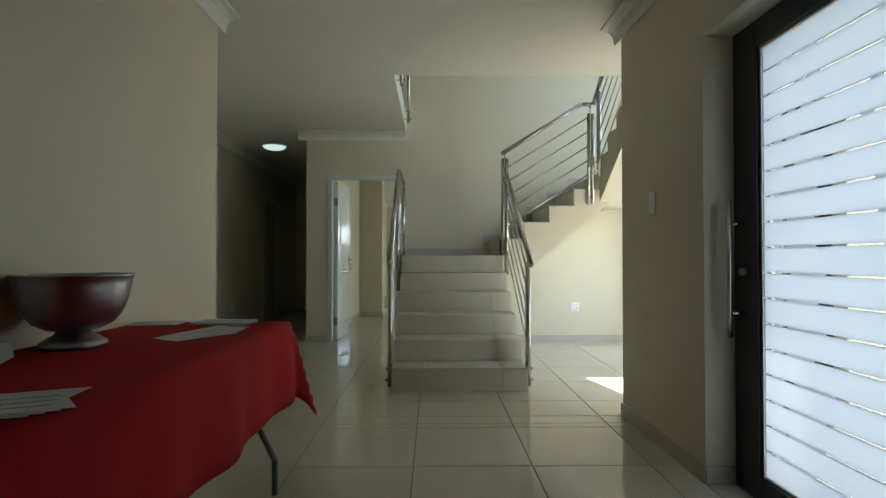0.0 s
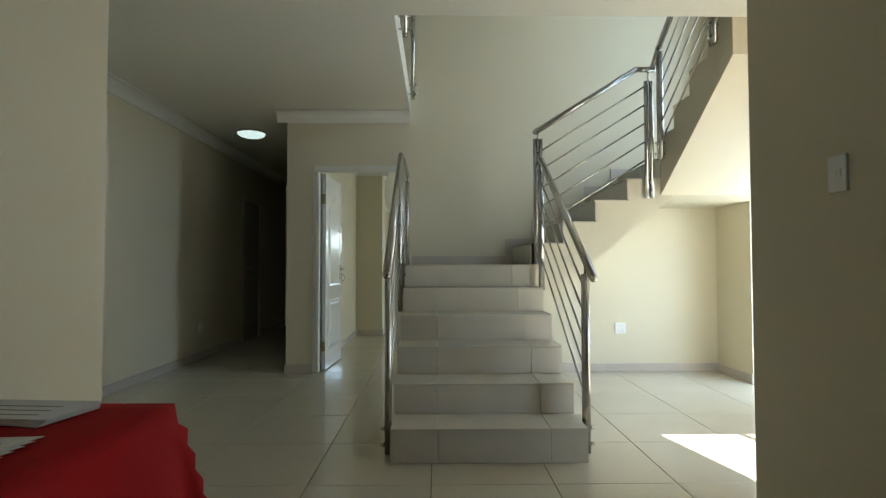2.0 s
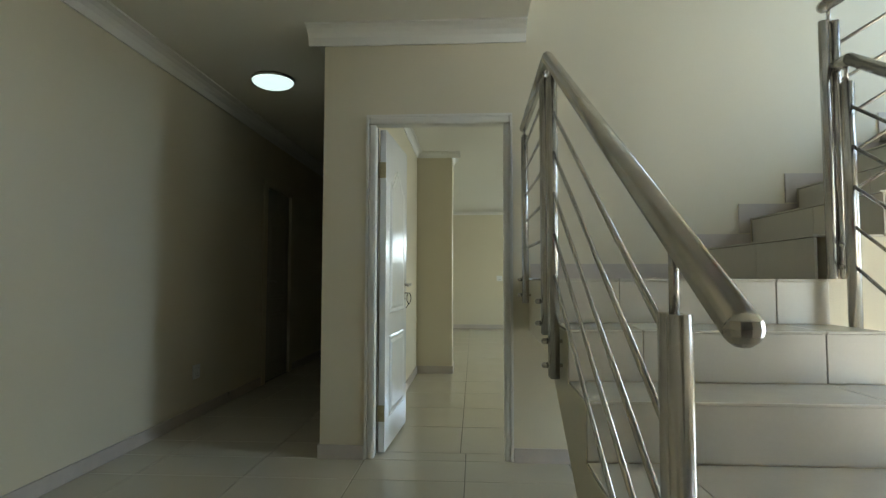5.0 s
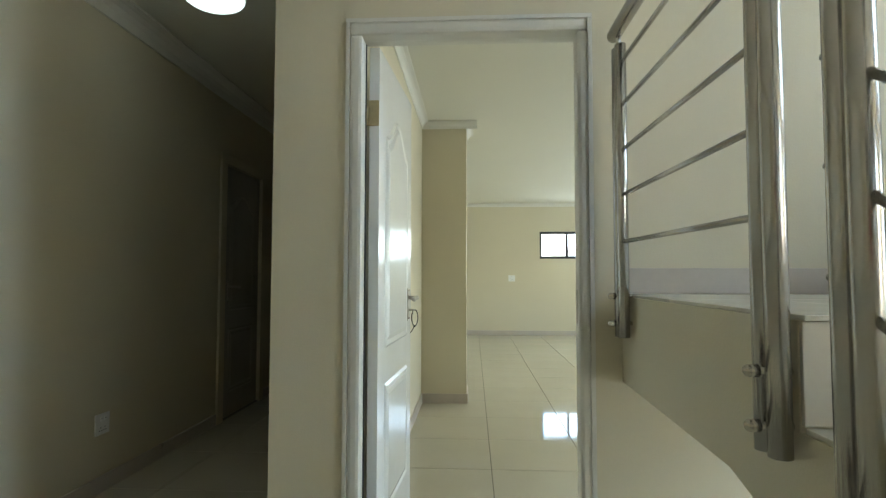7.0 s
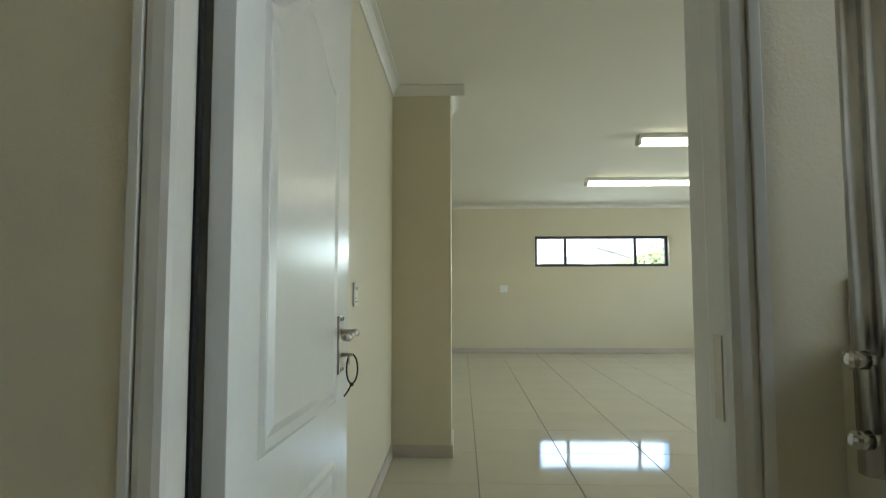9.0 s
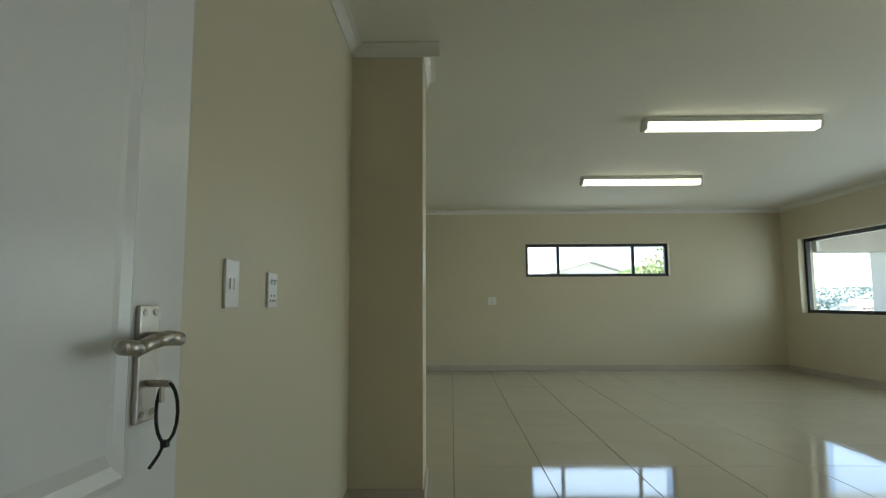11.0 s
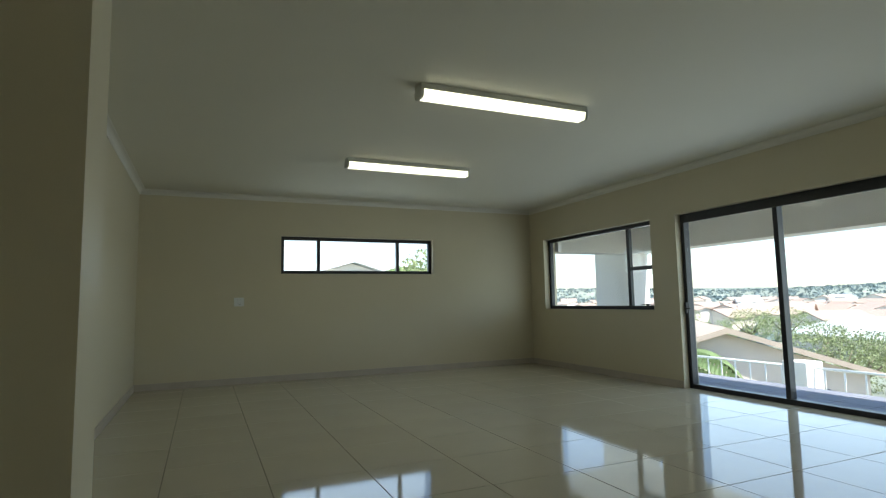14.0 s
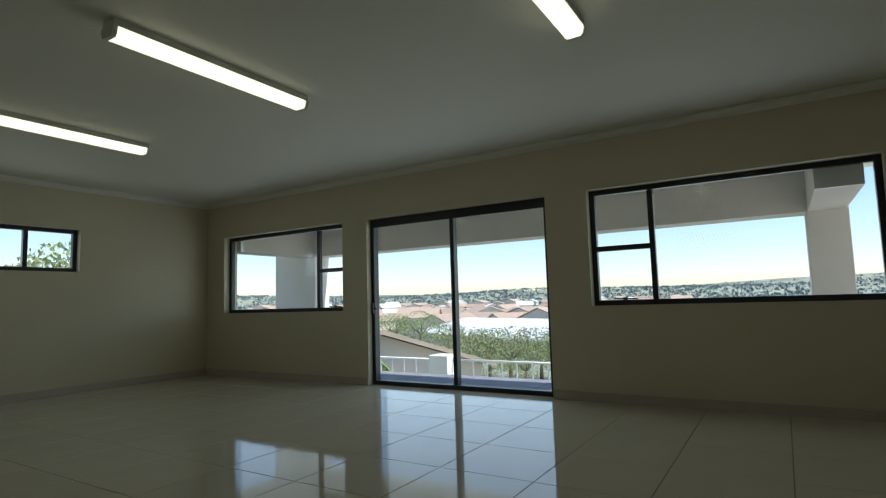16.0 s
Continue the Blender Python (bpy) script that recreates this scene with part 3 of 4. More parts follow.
for x0, x1, z0, z1 in ((-0.690, -0.674, 0.001, 2.092), (0.196, 0.213, 0.001, 2.092), (-0.690, 0.213, 2.092, 2.108)):
    b = B()
    box(b, x0, x1, YD - 0.008, YD - 0.002, z0, z1, 0.002)
    part("lip", b, FRAME, frame_1)
# dark strip added for the shadow in the gap beside the hinges
b = B()
box(b, -0.6495, -0.628, YR - 0.0745, YR - 0.060, 0.002, 2.045)
part("seal", b, DARK, frame_1, "dark strip standing for shade in the hinge-side rebate")
b = B()
box(b, 0.1555, 0.1590, 7.14, 7.165, 0.98, 1.10, 0.001)
part("strike_plate", b, NICKEL, frame_1)


def panel_door(label, leaf_x, y0, y1, side, name="door_1"):
    """An upright leaf in the plane x = leaf_x, 40 mm thick, with an arched upper and a square lower moulded panel on both faces."""
    d = thing(name, label, "door", "", "structure")
    b = B()
    box(b, leaf_x - 0.02, leaf_x + 0.02, y0, y1, 0.012, 2.04, 0.002)
    leaf = part("leaf", b, WHITE, d)
    wide = y1 - y0
    for s in (-1, 1):
        for z0, z1, arch in ((0.20, 0.72, 0), (0.86, 1.72, 0.12)):
            outer = []
            for inset in (0.0, 0.012, 0.03, 0.05):
                p = [(y0 + 0.115 + inset, z0 + inset), (y1 - 0.125 - inset, z0 + inset)]
                n = 14
                for i in range(n + 1):
                    u = i / n
                    h = arch * 0.5 * (1 - math.cos(2 * math.pi * u)) if arch else 0
                    p.append((y1 - 0.125 - inset - u * (wide - 0.24 - 2 * inset), z1 - inset + h))
                outer.append(p)
            b = B()
            x = leaf_x + s * 0.0202
            heights = (0.0, 0.007, 0.003, 0.009)
            rings = [[b.verts.new((x + s * h, *q)) for q in p] for p, h in zip(outer, heights)]
            for r1, r2 in zip(rings, rings[1:]):
                for i in range(len(r1)):
                    j = (i + 1) % len(r1)
                    b.faces.new((r1[i], r1[j], r2[j], r2[i]))
            b.faces.new(rings[-1])
            part("moulded_panel", b, WHITE, leaf)
    return d


door = panel_door("white moulded panel door standing open", -0.600, 7.22, 7.945, 1, "door_1")
lever(door, -0.580, 7.850, 1.043, 1, -1, True)
lever(door, -0.620, 7.850, 1.043, -1, -1)
for z in (0.25, 1.78):
    b = B()
    rod(b, (-0.629, 7.214, z - 0.05), (-0.629, 7.214, z + 0.05), 0.007)
    box(b, -0.622, -0.581, 7.2145, 7.2195, z - 0.05, z + 0.05)
    part("hinge", b, BRASS, door)
# the leaf stands a little short of square to the wall
HINGE = Matrix.Translation((-0.629, 7.214, 0))
door.matrix_world = HINGE @ Matrix.Rotation(radians(-3.3), 4, "Z") @ HINGE.inverted()
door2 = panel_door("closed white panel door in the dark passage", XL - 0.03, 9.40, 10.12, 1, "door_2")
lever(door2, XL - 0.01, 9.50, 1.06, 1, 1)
# white door paint with the passage's shade put into its colour
SHADED_WHITE = material("shaded_white_paint", (0.42, 0.39, 0.33), 0.75, vary=0.08, scale=3, bump=0.0)
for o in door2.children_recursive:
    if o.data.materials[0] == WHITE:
        o.data.materials[0] = SHADED_WHITE
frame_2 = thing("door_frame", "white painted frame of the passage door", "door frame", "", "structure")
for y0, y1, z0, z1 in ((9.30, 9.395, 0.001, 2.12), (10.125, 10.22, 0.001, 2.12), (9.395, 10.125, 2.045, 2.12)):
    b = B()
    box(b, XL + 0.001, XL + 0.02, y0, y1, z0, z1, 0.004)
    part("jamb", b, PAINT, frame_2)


# ---- plates on the walls ----
def plate(name, label, category, m, wide, high, kind):
    """A wall plate in its own x-z plane, facing -y, at the pose m."""
    top = thing(name, label, category)
    b = B()
    box(b, -wide / 2, wide / 2, -0.009, 0, -high / 2, high / 2, 0.003)
    body = part("faceplate", b, PLASTIC, top)
    if kind == "switch":
        for dx in (-0.012, 0.012):
            b = B()
            box(b, dx - 0.009, dx + 0.009, -0.0125, -0.008, -0.014, 0.014, 0.001)
            part("rocker", b, PLASTIC, top)
    if kind in ("socket", "double"):
        cells = ((0, 0),) if kind == "socket" else ((-0.016, -0.025), (0.016, -0.025))
        for dx, dz in cells:
            b = B()
            for hx, hz, r in ((0, 0.008, 0.0035), (-0.008, -0.008, 0.003), (0.008, -0.008, 0.003)):
                rod(b, (dx + hx, -0.0085, dz + hz), (dx + hx, -0.0098, dz + hz), r, 10)
            part("socket_holes", b, DARK, top)
        for dx in ((-0.016, 0.016) if kind == "double" else (0.03,)):
            b = B()
            box(b, dx - 0.006, dx + 0.006, -0.0125, -0.008, 0.018, 0.034, 0.001)
            part("rocker", b, PLASTIC, top)
            b = B()
            box(b, dx - 0.004, dx + 0.004, -0.0135, -0.0122, 0.028, 0.031)
            part("mark", b, DARK, top)
    top.matrix_world = m
    return top


plate("light_switch", "white light switch plate on cream wall", "switch", pose(XP, 3.34, 1.385, 0, 0, -90), 0.085, 0.125, "switch")
plate("wall_socket", "white double wall socket under the stairs", "socket", pose(2.45, YD, 0.44), 0.11, 0.11, "double")
plate("wall_socket", "white wall socket low on passage wall", "socket", pose(XL, 8.0, 0.36, 0, 0, 90), 0.11, 0.11, "double")
plate("light_switch", "white light switch plate near open door", "switch", pose(RX0, 8.49, 1.14, 0, 0, 90), 0.085, 0.125, "switch")
plate("wall_socket", "white double socket plate beside light switch", "socket", pose(RX0, 8.81, 1.13, 0, 0, 90), 0.085, 0.108, "double")
plate("wall_socket", "white wall socket on the far wall", "socket", pose(0.54, RY1, 1.10), 0.13, 0.12, "double")


# ---- lamps ----
def tube_light(m):
    top = thing("fluorescent_light", "white ceiling batten with lit diffuser", "ceiling light", "ceiling battens")
    b = B()
    prism(b, [(-0.058, 0), (0.058, 0), (0.064, -0.045), (-0.064, -0.045)], "x", -0.71, 0.71)
    part("tray", b, FIXTURE, top)
    b = B()
    prism(b, [(-0.061, -0.0455), (0.061, -0.0455), (0.052, -0.085), (0.04, -0.099), (-0.04, -0.099), (-0.052, -0.085)], "x", -0.69, 0.69)
    part("diffuser", b, TUBE, top, "glowing prismatic diffuser")
    for s in (-1, 1):
        b = B()
        prism(b, [(-0.066, -0.0455), (0.066, -0.0455), (0.055, -0.088), (0.042, -0.102), (-0.042, -0.102), (-0.055, -0.088)], "x", *sorted((s * 0.691, s * 0.716)))
        part("end_cap", b, FIXTURE, top)
    top.matrix_world = m
    return top


batten = tube_light(pose(2.165, 11.47, RCEIL))
copy_thing(batten, pose(2.155, 13.57, RCEIL))
copy_thing(batten, pose(2.26, 9.36, RCEIL))

dome = thing("ceiling_lamp", "round glass dome ceiling lamp, lit", "ceiling light")
b = B()
lathe(b, (-1.60, 7.93, CEILING), [(0.0, -0.001), (0.165, -0.001), (0.17, -0.012), (0.165, -0.022), (0.0, -0.022)], 32)
part("base_ring", b, NICKEL, dome)
b = B()
lathe(b, (-1.60, 7.93, CEILING), [(0.158 * math.cos(a), -0.0225 - 0.055 * math.sin(a)) for a in [i * math.pi / 20 for i in range(10)]] + [(0.0, -0.0775)], 32)
part("glass_dome", b, DOME, dome, "glowing milk glass dome")

# ---- table with red cloth and things on it ----
TX0, TX1, TY0, TY1, TZ = -0.735, -0.045, 0.95, 2.80, 0.757
table = thing("folding_table", "folding table on thin bent metal legs", "table")
b = B()
box(b, TX0 + 0.01, TX1 - 0.01, TY0 + 0.01, TY1 - 0.01, TZ - 0.04, TZ - 0.001, 0.008)
part("tabletop", b, TABLE, table)
for y in (TY0 + 0.3, TY1 - 0.3):
    out = 0.16 if y > 2 else -0.16
    for x in (TX0 + 0.08, TX1 - 0.08):
        b = B()
        splay = 0.05 if x > (TX0 + TX1) / 2 else -0.02
        pts = [(x - splay, y, TZ - 0.04), (x - splay * 0.5, y + out * 0.2, 0.42), (x + splay, y + out, 0.16), (x + splay, y + out * 1.02, 0.001)]
        for p, q in zip(pts, pts[1:]):
            rod(b, p, q, 0.013)
        for p in pts[1:3]:
            ball(b, p, 0.0132)
        part("leg", b, LEGS, table)

cloth_bm = B()
DROP = 0.36
nx, ny, nd = 14, 34, 8


def cloth_point(u, v):
    """u, v in metres over the cloth, past the table's edges by the drop."""
    cx, cy = (TX0 + TX1) / 2, (TY0 + TY1) / 2
    hx, hy = (TX1 - TX0) / 2, (TY1 - TY0) / 2
    ox, oy = max(0, abs(u) - hx), max(0, abs(v) - hy)
    sx, sy = (1 if u > 0 else -1), (1 if v > 0 else -1)
    x, y = max(-hx, min(hx, u)), max(-hy, min(hy, v))
    hang = math.hypot(ox, oy) if ox and oy else max(ox, oy)
    ripple = 0.018 * math.sin(v * 9.0 + 0.6) + 0.012 * math.sin(v * 17.0)
    ripple2 = 0.014 * math.sin(u * 14.0)
    k = min(1, hang / 0.25)
    if ox and oy:
        flare = 0.05 * min(ox, oy) / DROP * 2.2
        x += sx * (0.008 + flare)
        y += sy * (0.008 + flare)
    elif ox:
        x += sx * (0.006 + k * (0.012 + ripple) * 0.8)
        if sx < 0:
            x = -hx - 0.006
    elif oy:
        y += sy * (0.006 + k * (0.014 + ripple2) * 0.8)
    z = TZ + 0.002 - hang + (0.0015 * noise.noise(Vector((u * 5, v * 5, 0))) if not hang else 0)
    return (cx + x, cy + y, z)


hx, hy = (TX1 - TX0) / 2, (TY1 - TY0) / 2
us = [-hx - 0.012, -hx] + [-hx + 2 * hx * i / nx for i in range(1, nx)] + [hx + DROP * 1.0 * i / nd for i in range(nd + 1)]
vs = [-hy - DROP * (nd - i) / nd for i in range(nd)] + [-hy + 2 * hy * i / ny for i in range(ny)] + [hy + DROP * i / nd for i in range(nd + 1)]
grid = [[cloth_bm.verts.new(cloth_point(u, v)) for v in vs] for u in us]
for i in range(len(us) - 1):
    for j in range(len(vs) - 1):
        cloth_bm.faces.new((grid[i][j], grid[i + 1][j], grid[i + 1][j + 1], grid[i][j + 1])).smooth = True
cloth = part("tablecloth", cloth_bm, CLOTH)
tagged(cloth, "red cotton tablecloth hanging over the folding table", "tablecloth")
thick = cloth.modifiers.new("thickness", "SOLIDIFY")
thick.thickness, thick.offset = 0.002, 1.0

bowl = thing("punch_bowl", "large dull pewter footed bowl on the red cloth", "bowl")
BC = (-0.578, 2.05, TZ + 0.005)
b = B()
lathe(b, BC, [(0.0, 0.002), (0.096, 0.001), (0.101, 0.008), (0.099, 0.020), (0.085, 0.028), (0.076, 0.036), (0.058, 0.044), (0.050, 0.056)])
part("foot", b, PEWTER, bowl)
b = B()
lathe(b, BC, [(r * 0.91, z) for r, z in [(0.055, 0.057), (0.092, 0.064), (0.130, 0.084), (0.160, 0.120), (0.178, 0.165), (0.189, 0.215), (0.195, 0.240), (0.199, 0.243), (0.197, 0.248), (0.190, 0.243),
              (0.181, 0.205), (0.170, 0.160), (0.150, 0.122), (0.120, 0.090), (0.080, 0.072), (0.0, 0.068)]])
part("basin", b, PEWTER, bowl)


def sheet(name, label, x, y, turn, wide, deep, count, spread, thick=0.0006, notch=False):
    top = thing(name, label, "papers", "papers on the table")
    for i in range(count):
        b = B()
        z = i * (thick + 0.0006) + 0.0005
        o = [(-wide / 2, -deep / 2), (wide / 2, -deep / 2), (wide / 2 - (0.03 if notch else 0), 0), (wide / 2, deep / 2), (-wide / 2, deep / 2)]
        prism(b, o, "z", z, z + thick)
        bmesh.ops.rotate(b, verts=b.verts[:], cent=(0, 0, 0), matrix=Matrix.Rotation(radians(spread * i), 3, "Z"))
        bmesh.ops.translate(b, verts=b.verts[:], vec=(0.018 * i * notch, 0.006 * i * notch, 0))
        leaf = part("sheet", b, PAPER, top)
        b = B()
        for k in range(3):
            box(b, -wide * 0.4, wide * 0.3, -deep * 0.3 + k * deep * 0.22, -deep * 0.3 + k * deep * 0.22 + 0.006, z + thick + 0.0001, z + thick + 0.0004)
        bmesh.ops.rotate(b, verts=b.verts[:], cent=(0, 0, 0), matrix=Matrix.Rotation(radians(spread * i), 3, "Z"))
        bmesh.ops.translate(b, verts=b.verts[:], vec=(0.018 * i * notch, 0.006 * i * notch, 0))
        part("print", b, INK, leaf, "faint grey lines of print")
    top.matrix_world = pose(x, y, TZ + 0.006, 0, 0, turn)
    return top


sheet("leaflets", "fanned white printed leaflets on red cloth", -0.28, 2.31, 58, 0.26, 0.15, 7, 2.5, notch=True)
sheet("leaflets", "small stack of white printed leaflets", -0.32, 2.70, -12, 0.25, 0.15, 10, 0.8)
sheet("leaflets", "loose white printed sheets near the wall", -0.62, 2.70, 5, 0.22, 0.14, 3, 3)
sheet("leaflets", "thick stack of white leaflets beside the bowl", -0.655, 1.74, 22, 0.13, 0.21, 26, 0.2, 0.0012)
sheet("leaflets", "overlapping white printed sheets on red cloth", -0.27, 1.29, 14, 0.24, 0.19, 4, 3, notch=True)

# ---- patio ----
b = B()
box(b, 5.45, 7.35, 6.4, 17.0, -0.6, -0.16)
structure("patio", b, PAVEMENT, "raised concrete patio slab outside the room", "patio")
b = B()
box(b, 5.45, 7.35, 6.4, 17.0, 2.30, 2.5)
structure("patio_roof", b, RENDER, "pale plastered patio roof soffit", "roof")
b = B()
box(b, 6.98, 7.35, 8.18, 15.45, 1.83, 2.30)
structure("patio_beam", b, RENDER, "pale plastered beam along the patio edge", "beam")
for y0, deep in ((7.80, 0.38), (15.45, 1.0)):
    b = B()
    box(b, 6.98, 7.35, y0, y0 + deep, -0.16, 2.30, 0.01)
    structure("patio_pillar", b, RENDER, "square plastered pillar of the patio roof", "pillar")
    b = B()
    box(b, 5.45, 6.98, y0 + 0.02, y0 + 0.36, 1.83, 2.30)
    structure("patio_beam", b, RENDER, "pale plastered cross beam of the patio", "beam")

# ---- land outside ----


def land_height(x, y):
    d = max(0.0, x - 8.0)
    far = math.hypot(x, y - 10)
    fall = -3.6 - 3.6 * min(1, d / 90.0)
    side = -1.2 if x < 8 else -1.2 + (fall + 1.2) * min(1, d / 6.0)
    rise = max(0, far - 260) / 900
    hills = 36 * min(1, rise) ** 1.1 * (0.75 + 0.35 * noise.noise(Vector((x / 330, y / 330, 0))))
    return side + hills + 0.4 * noise.noise(Vector((x / 25, y / 25, 1))) * min(1, far / 60)


b = B()
rads = [0, 16, 20, 24, 30, 38, 50, 66, 90, 120, 160, 210, 270, 340, 430, 540, 680, 850, 1100, 1500, 2400, 4000]
seg = 96
rows = []
for r in rads[1:]:
    rows.append([b.verts.new((2 + r * math.cos(2 * math.pi * i / seg), 8 + r * math.sin(2 * math.pi * i / seg),
                              land_height(2 + r * math.cos(2 * math.pi * i / seg), 8 + r * math.sin(2 * math.pi * i / seg)))) for i in range(seg)])
mid = b.verts.new((2, 8, -1.2))
for i in range(seg):
    b.faces.new((mid, rows[0][i], rows[0][(i + 1) % seg])).smooth = True
for p, q in zip(rows, rows[1:]):
    for i in range(seg):
        j = (i + 1) % seg
        b.faces.new((p[i], q[i], q[j], p[j])).smooth = True
structure("ground", b, LAND, "dry green and brown land sloping to hills", "ground")
b = B()
box(b, 2.31, 7.0, -6, 3.63, -1.3, -0.02)
box(b, 3.82, 7.0, 3.63, 6.4, -1.3, -0.02)
structure("pavement", b, PAVEMENT, "pale paved apron outside the front door", "pavement")


def house(x, y, turn, wide, deep, wall_h, roof_h, wall_mat, roof_mat, label, detail=False, group=""):
    top = thing("house", label, "house", group)
    base = land_height(x, y)
    b = B()
    box(b, -wide / 2, wide / 2, -deep / 2, deep / 2, -1.5, wall_h)
    part("wall", b, wall_mat, top)
    b = B()
    e = 0.5 if detail else 0.4
    prism(b, [(-wide / 2 - e, wall_h - 0.1), (0, wall_h + roof_h), (wide / 2 + e, wall_h - 0.1), (wide / 2 + e, wall_h + 0.08), (0, wall_h + roof_h + 0.2), (-wide / 2 - e, wall_h + 0.08)], "y", -deep / 2 - e, deep / 2 + e)
    part("roof", b, roof_mat, top)
    b = B()
    prism(b, [(-wide / 2, wall_h), (wide / 2, wall_h), (0, wall_h + roof_h - 0.05)], "y", -deep / 2, deep / 2)
    part("gable", b, wall_mat, top)
    for k in range(3 if detail else 2):
        wx = -wide / 2 + wide * (k + 0.6) / (3.2 if detail else 2.2)
        w = 0.9 if detail else 1.2
        b = B()
        box(b, wx - w / 2, wx + w / 2, -deep / 2 - 0.06, -deep / 2 + 0.02, wall_h - 1.7, wall_h - 0.5)
        win = part("window", b, DARK, top, "dark window")
        if detail:
            b = B()
            box(b, wx - w / 2 - 0.08, wx + w / 2 + 0.08, -deep / 2 - 0.16, -deep / 2 - 0.06, wall_h - 1.8, wall_h - 1.7)
            part("sill", b, wall_mat, win)
    top.matrix_world = pose(x, y, base, 0, 0, turn)
    return top


def tree(x, y, size, rng, label, base=None, name="tree", mat=None, spread=1.0):
    top = thing(name, label, "tree", "trees")
    b = B()
    h = size * 0.45
    rod(b, (0, 0, -0.5), (0.05 * size, 0, h), 0.045 * size, 8, 0.025 * size)
    for k in range(5):
        a = k * 1.26 + rng.uniform(-0.3, 0.3)
        rod(b, (0.05 * size, 0, h * 0.9), (0.3 * size * math.cos(a), 0.3 * size * math.sin(a), h + size * 0.25), 0.02 * size, 6, 0.006 * size)
    part("trunk", b, BARK, top)
    verts, faces = [], []
    for k in range(2800):
        while True:
            p = Vector((rng.uniform(-1, 1), rng.uniform(-1, 1), rng.uniform(-1, 1)))
            if 0.25 < p.length < 1 and noise.noise(p * 2.2 + Vector((x, y, 0))) > -0.04:
                break
        c = Vector((p.x * 0.52 * size * spread, p.y * 0.52 * size * spread, size * 0.62 + p.z * 0.36 * size))
        q = Euler((rng.uniform(0, 6), rng.uniform(0, 6), rng.uniform(0, 6))).to_quaternion()
        s = size * rng.uniform(0.008, 0.019)
        i = len(verts)
        verts += [c + q @ Vector(v) * s for v in ((-1, -0.5, 0), (0.1, -0.7, 0.25), (1, 0, 0), (0, 0.7, 0.2))]
        faces.append((i, i + 1, i + 2, i + 3))
    me = bpy.data.meshes.new("crown")
    me.from_pydata(verts, [], faces)
    me.materials.append(mat or LEAF)
    crown = new("crown", me)
    crown.parent = top
    top.matrix_world = pose(x, y, land_height(x, y) if base is None else base)
    return top


def palm(x, y, z, size, rng):
    top = thing("palm_tree", "green feathery palm tree in the garden", "palm tree")
    b = B()
    rod(b, (0, 0, -0.5), (0, 0, size * 0.5), 0.16, 10, 0.11)
    part("trunk", b, BARK, top)
    for k in range(14):
        verts, faces = [], []
        a, lift = k * 2.4, rng.uniform(0.2, 1.1)
        away = Vector((math.cos(a), math.sin(a), 0))
        across = Vector((-away.y, away.x, 0))
        for s in range(22):
            u = s / 21
            c = Vector((0, 0, size * 0.5)) + away * (u * size * 0.5) + Vector((0, 0, size * (lift * 0.35 * u - 0.45 * u * u)))
            for sg in (-1, 1):
                tip = c + across * sg * size * 0.16 * (1 - 0.6 * u) + away * 0.05 * size - Vector((0, 0, 0.08 * size))
                i = len(verts)
                verts += [c, c + away * 0.035 * size, tip]
                faces.append((i, i + 1, i + 2))
        me = bpy.data.meshes.new("frond")
        me.from_pydata(verts, [], faces)
        me.materials.append(PALMLEAF)
        ob = new("frond", me)
        ob.parent = top
    top.matrix_world = pose(x, y, z)
    return top


def along(angle, dist):
    """A place at a bearing from north, in degrees, as seen from the big room."""
    return -0.07 + dist * math.sin(radians(angle)), 8.5 + dist * math.cos(radians(angle))


rng = random.Random(11)
hx_, hy_ = along(50.0, 27)
house(hx_, hy_, -40, 9.0, 8.0, 2.4 - land_height(hx_, hy_) - 4.2, 1.5, HOUSEWALL, ROOFTILE, "pink plastered neighbouring house with tiled roof", True)
for k in range(10):
    x, y = along(60.0 + k * 1.6 + rng.uniform(-0.4, 0.4), 34 + rng.uniform(-5, 7))
    tree(x, y, rng.uniform(2.9, 4.0), rng, "leafy green garden tree below the patio", spread=1.25)
for k in range(5):
    x, y = along(47 + k * 2.9, 62 + rng.uniform(-6, 10))
    tree(x, y, rng.uniform(4, 6), rng, "leafy green tree among distant houses")
x, y = along(46.6, 21)
palm(x, y, -3.9, 5.4, rng)
x, y = along(24.4, 19)
palm(x, y, -1.3, 6.6, rng)
for a, d, s in ((22.6, 17, 3.7), (26.0, 17, 4.2)):
    x, y = along(a, d)
    tree(x, y, s, rng, "green garden tree outside the high window", base=-1.2)
# shed with a broad pale roof
shed = thing("shed", "long building with a pale metal roof", "building")
sx, sy = along(67, 75)
b = B()
box(b, -9, 9, -14, 14, -2, 3.6)
part("wall", b, FARWALL, shed)
b = B()
prism(b, [(-9.6, 3.5), (0, 5.2), (9.6, 3.5), (9.6, 3.7), (0, 5.45), (-9.6, 3.7)], "y", -14.5, 14.5)
part("roof", b, SHEDROOF, shed)
shed.matrix_world = pose(sx, sy, land_height(sx, sy) - 1.2, 0, 0, -25)
for ring, (dist, count) in enumerate(((122, 13), (155, 17), (195, 22), (240, 26), (300, 26), (370, 26))):
    for k in range(count):
        x, y = along(36 + 46 * (k + rng.uniform(0.2, 0.8)) / count, dist + rng.uniform(-10, 10))
        house(x, y, rng.uniform(0, 180), rng.uniform(7, 11), rng.uniform(8, 12), rng.uniform(2.8, 4.8), rng.uniform(1.3, 2.1), FARWALL, FARROOF if rng.random() < 0.85 else SHEDROOF,
              "small plastered suburban house with pitched roof", False, "suburb houses")
x, y = along(10, 30)
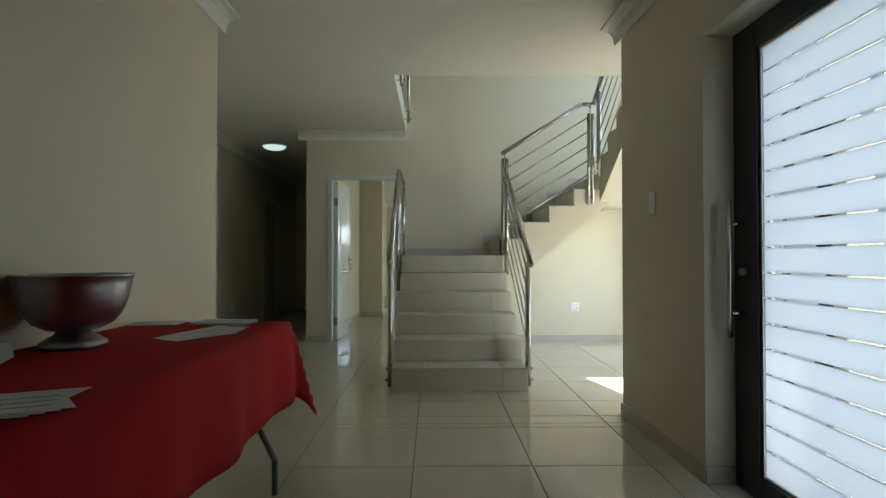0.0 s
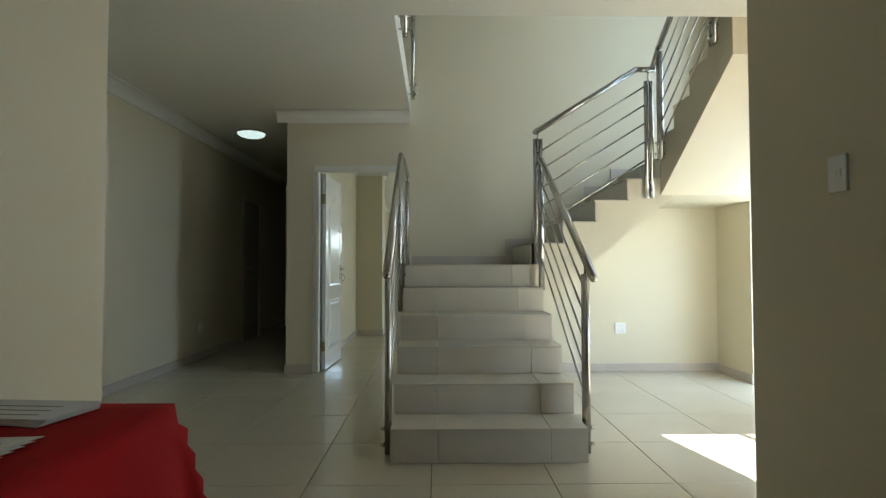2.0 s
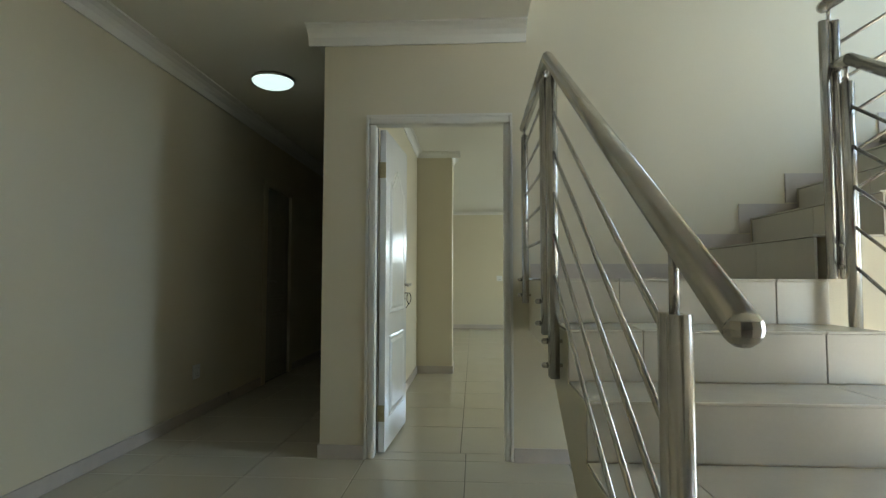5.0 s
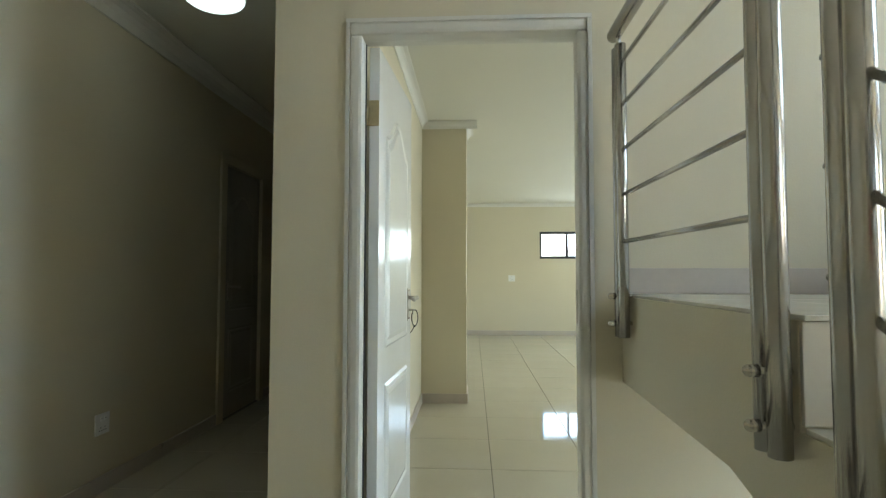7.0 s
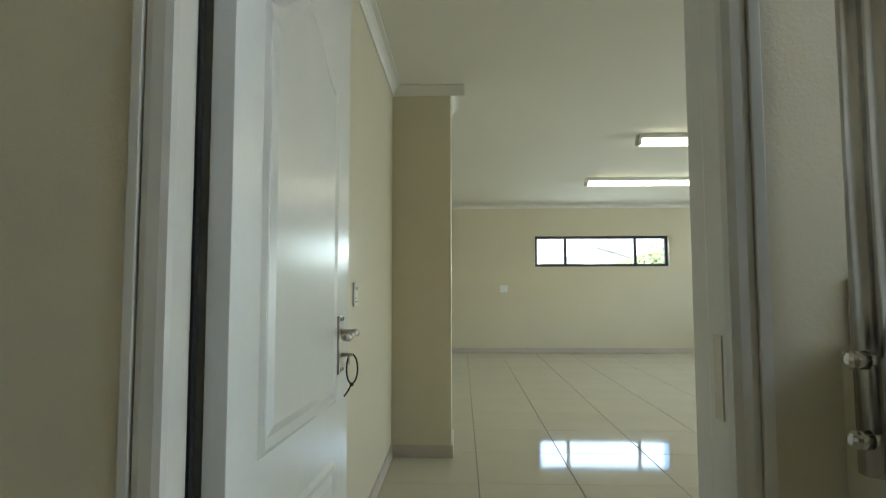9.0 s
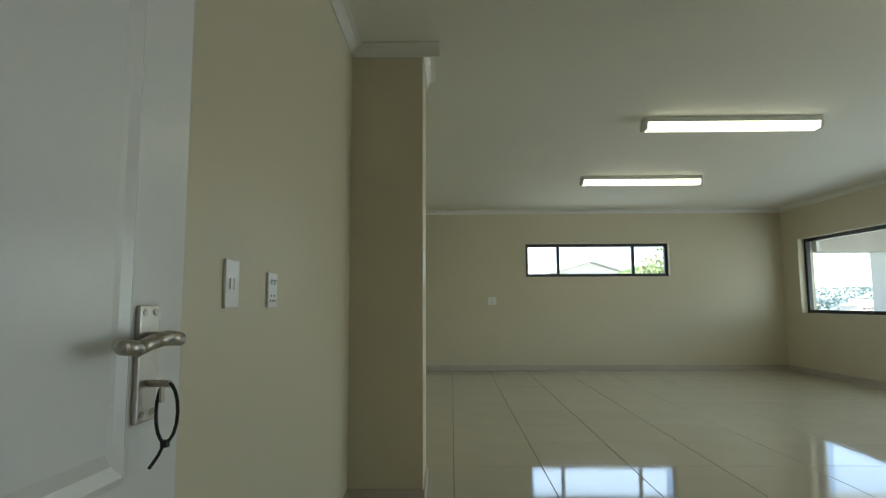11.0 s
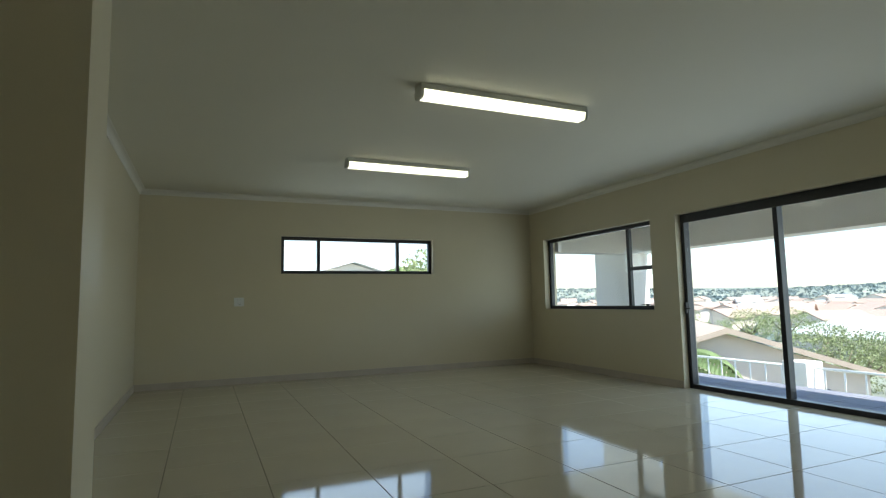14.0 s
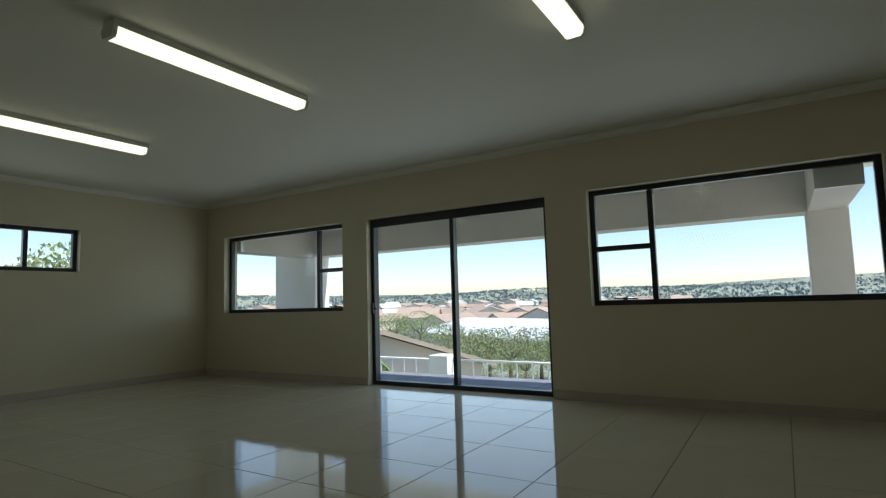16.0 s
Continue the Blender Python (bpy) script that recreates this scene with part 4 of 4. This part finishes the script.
house(x, y, 15, 12, 10, 2.6, 1.6, FARWALL, SHEDROOF, "pale roofed house behind the garden")
# far woods, one sheet of many small clumps
verts, faces = [], []
for k in range(9000):
    a, d = rng.uniform(30, 112), 85 + 950 * rng.random() ** 1.3
    x, y = along(a, d)
    z = land_height(x, y)
    s = rng.uniform(0.6, 1.5) * (1 + d / 1000)
    for c in range(3):
        q = Euler((rng.uniform(0, 6), rng.uniform(0, 6), rng.uniform(0, 6))).to_quaternion()
        o = Vector((x + rng.uniform(-1, 1) * s, y + rng.uniform(-1, 1) * s, z + s * rng.uniform(0.3, 1.0)))
        i = len(verts)
        verts += [o + q @ Vector(v) * s * 0.7 for v in ((-1, -0.6, 0), (0.3, -0.8, 0.3), (1, 0.2, 0), (-0.2, 0.8, 0.3))]
        faces += [(i, i + 1, i + 2), (i, i + 2, i + 3)]
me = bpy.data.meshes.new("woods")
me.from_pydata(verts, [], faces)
me.materials.append(HAZYLEAF)
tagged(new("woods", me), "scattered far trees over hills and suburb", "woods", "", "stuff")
# white garden fence with low pillars
fence = thing("garden_fence", "white railing between low plastered pillars", "fence")
FX = 12.4
for y in (8.0, 12.0, 16.2, 20.4):
    b = B()
    box(b, FX - 0.28, FX + 0.28, y - 0.28, y + 0.28, -4.5, -0.42, 0.02)
    part("pillar", b, RENDER, fence)
for y0, y1 in ((8.28, 11.72), (12.28, 15.92), (16.48, 20.12)):
    for z in (-0.55, -1.15):
        b = B()
        rod(b, (FX, y0, z), (FX, y1, z), 0.03, 8)
        part("rail", b, PLASTIC, fence)
    for k in range(9):
        y = y0 + (y1 - y0) * (k + 0.5) / 9
        b = B()
        rod(b, (FX, y, -1.15), (FX, y, -0.55), 0.018, 8)
        part("baluster", b, PLASTIC, fence)

# ---- pavers and floor tiles ----
floor_bm = B()
box(floor_bm, XL - 0.2, 2.11, -1.9, YP, -0.2, -0.004)
box(floor_bm, XL - 0.2, XR + 0.36, YP, YD, -0.2, -0.004)
box(floor_bm, XL - 0.2, 5.45, YD, RY1 + 0.2, -0.2, -0.004)
box(floor_bm, 2.12, XR + 0.36, 3.65, YP, -0.2, -0.004)
floor = structure("floor", floor_bm, GROUT, "glossy cream porcelain tile floor with thin joints", "floor")
shared = {}


def piece(name, x0, x1, y0, y1, z, high, mat, parent, gap=0.0022):
    key = (name, round(x1 - x0, 4), round(y1 - y0, 4))
    if key not in shared:
        bm = B()
        w, d = (x1 - x0) / 2 - gap, (y1 - y0) / 2 - gap
        e = 0.0015
        low = [bm.verts.new((sx * w, sy * d, -high)) for sx, sy in ((-1, -1), (1, -1), (1, 1), (-1, 1))]
        mid_ = [bm.verts.new((sx * w, sy * d, -e)) for sx, sy in ((-1, -1), (1, -1), (1, 1), (-1, 1))]
        up = [bm.verts.new((sx * (w - e), sy * (d - e), 0)) for sx, sy in ((-1, -1), (1, -1), (1, 1), (-1, 1))]
        for i in range(4):
            j = (i + 1) % 4
            bm.faces.new((low[i], low[j], mid_[j], mid_[i]))
            bm.faces.new((mid_[i], mid_[j], up[j], up[i]))
        bm.faces.new(up)
        shared[key] = mesh_of(name, bm, mat)
    ob = new(name, shared[key])
    ob.parent = parent
    ob.location = ((x0 + x1) / 2, (y0 + y1) / 2, z)
    return ob


def lay(rects, ox, oy, px, py, z, high, name, mat, parent, gap=0.0022):
    for x0, x1, y0, y1 in rects:
        for i in range(math.floor((x0 - ox) / px), math.ceil((x1 - ox) / px)):
            for j in range(math.floor((y0 - oy) / py), math.ceil((y1 - oy) / py)):
                a, c = max(x0, ox + i * px), min(x1, ox + (i + 1) * px)
                d, e = max(y0, oy + j * py), min(y1, oy + (j + 1) * py)
                if c - a > 0.02 and e - d > 0.02:
                    piece(name, a, c, d, e, z, high, mat, parent, gap)


lay(((XN, XP, -1.7, YN), (XL, XP, YN, YP), (XL, XR, YP, YD), (XR, XR + 0.25, 5.55, 6.5), (XL, -0.96, YD, 11.6), (-0.676, 0.2, YD, YR), (XP, 2.06, 1.35, 2.745), (2.19, 3.3, 3.65, YP)),
    -0.075, 2.98, 0.61, 0.635, 0.0, 0.004, "tile", TILE, floor)
lay(((RX0, RX1, YR, RY1), (RX1, 5.30, 10.45, 12.80)), -0.11, 7.27, 0.585, 0.60, 0.0, 0.004, "tile", TILE, floor)
patio = bpy.data.objects["patio"]
lay(((5.45, 7.35, 6.4, 17.0),), 5.45, 6.4, 0.4, 0.4, -0.15, 0.009, "paver", PAVER, patio, 0.005)
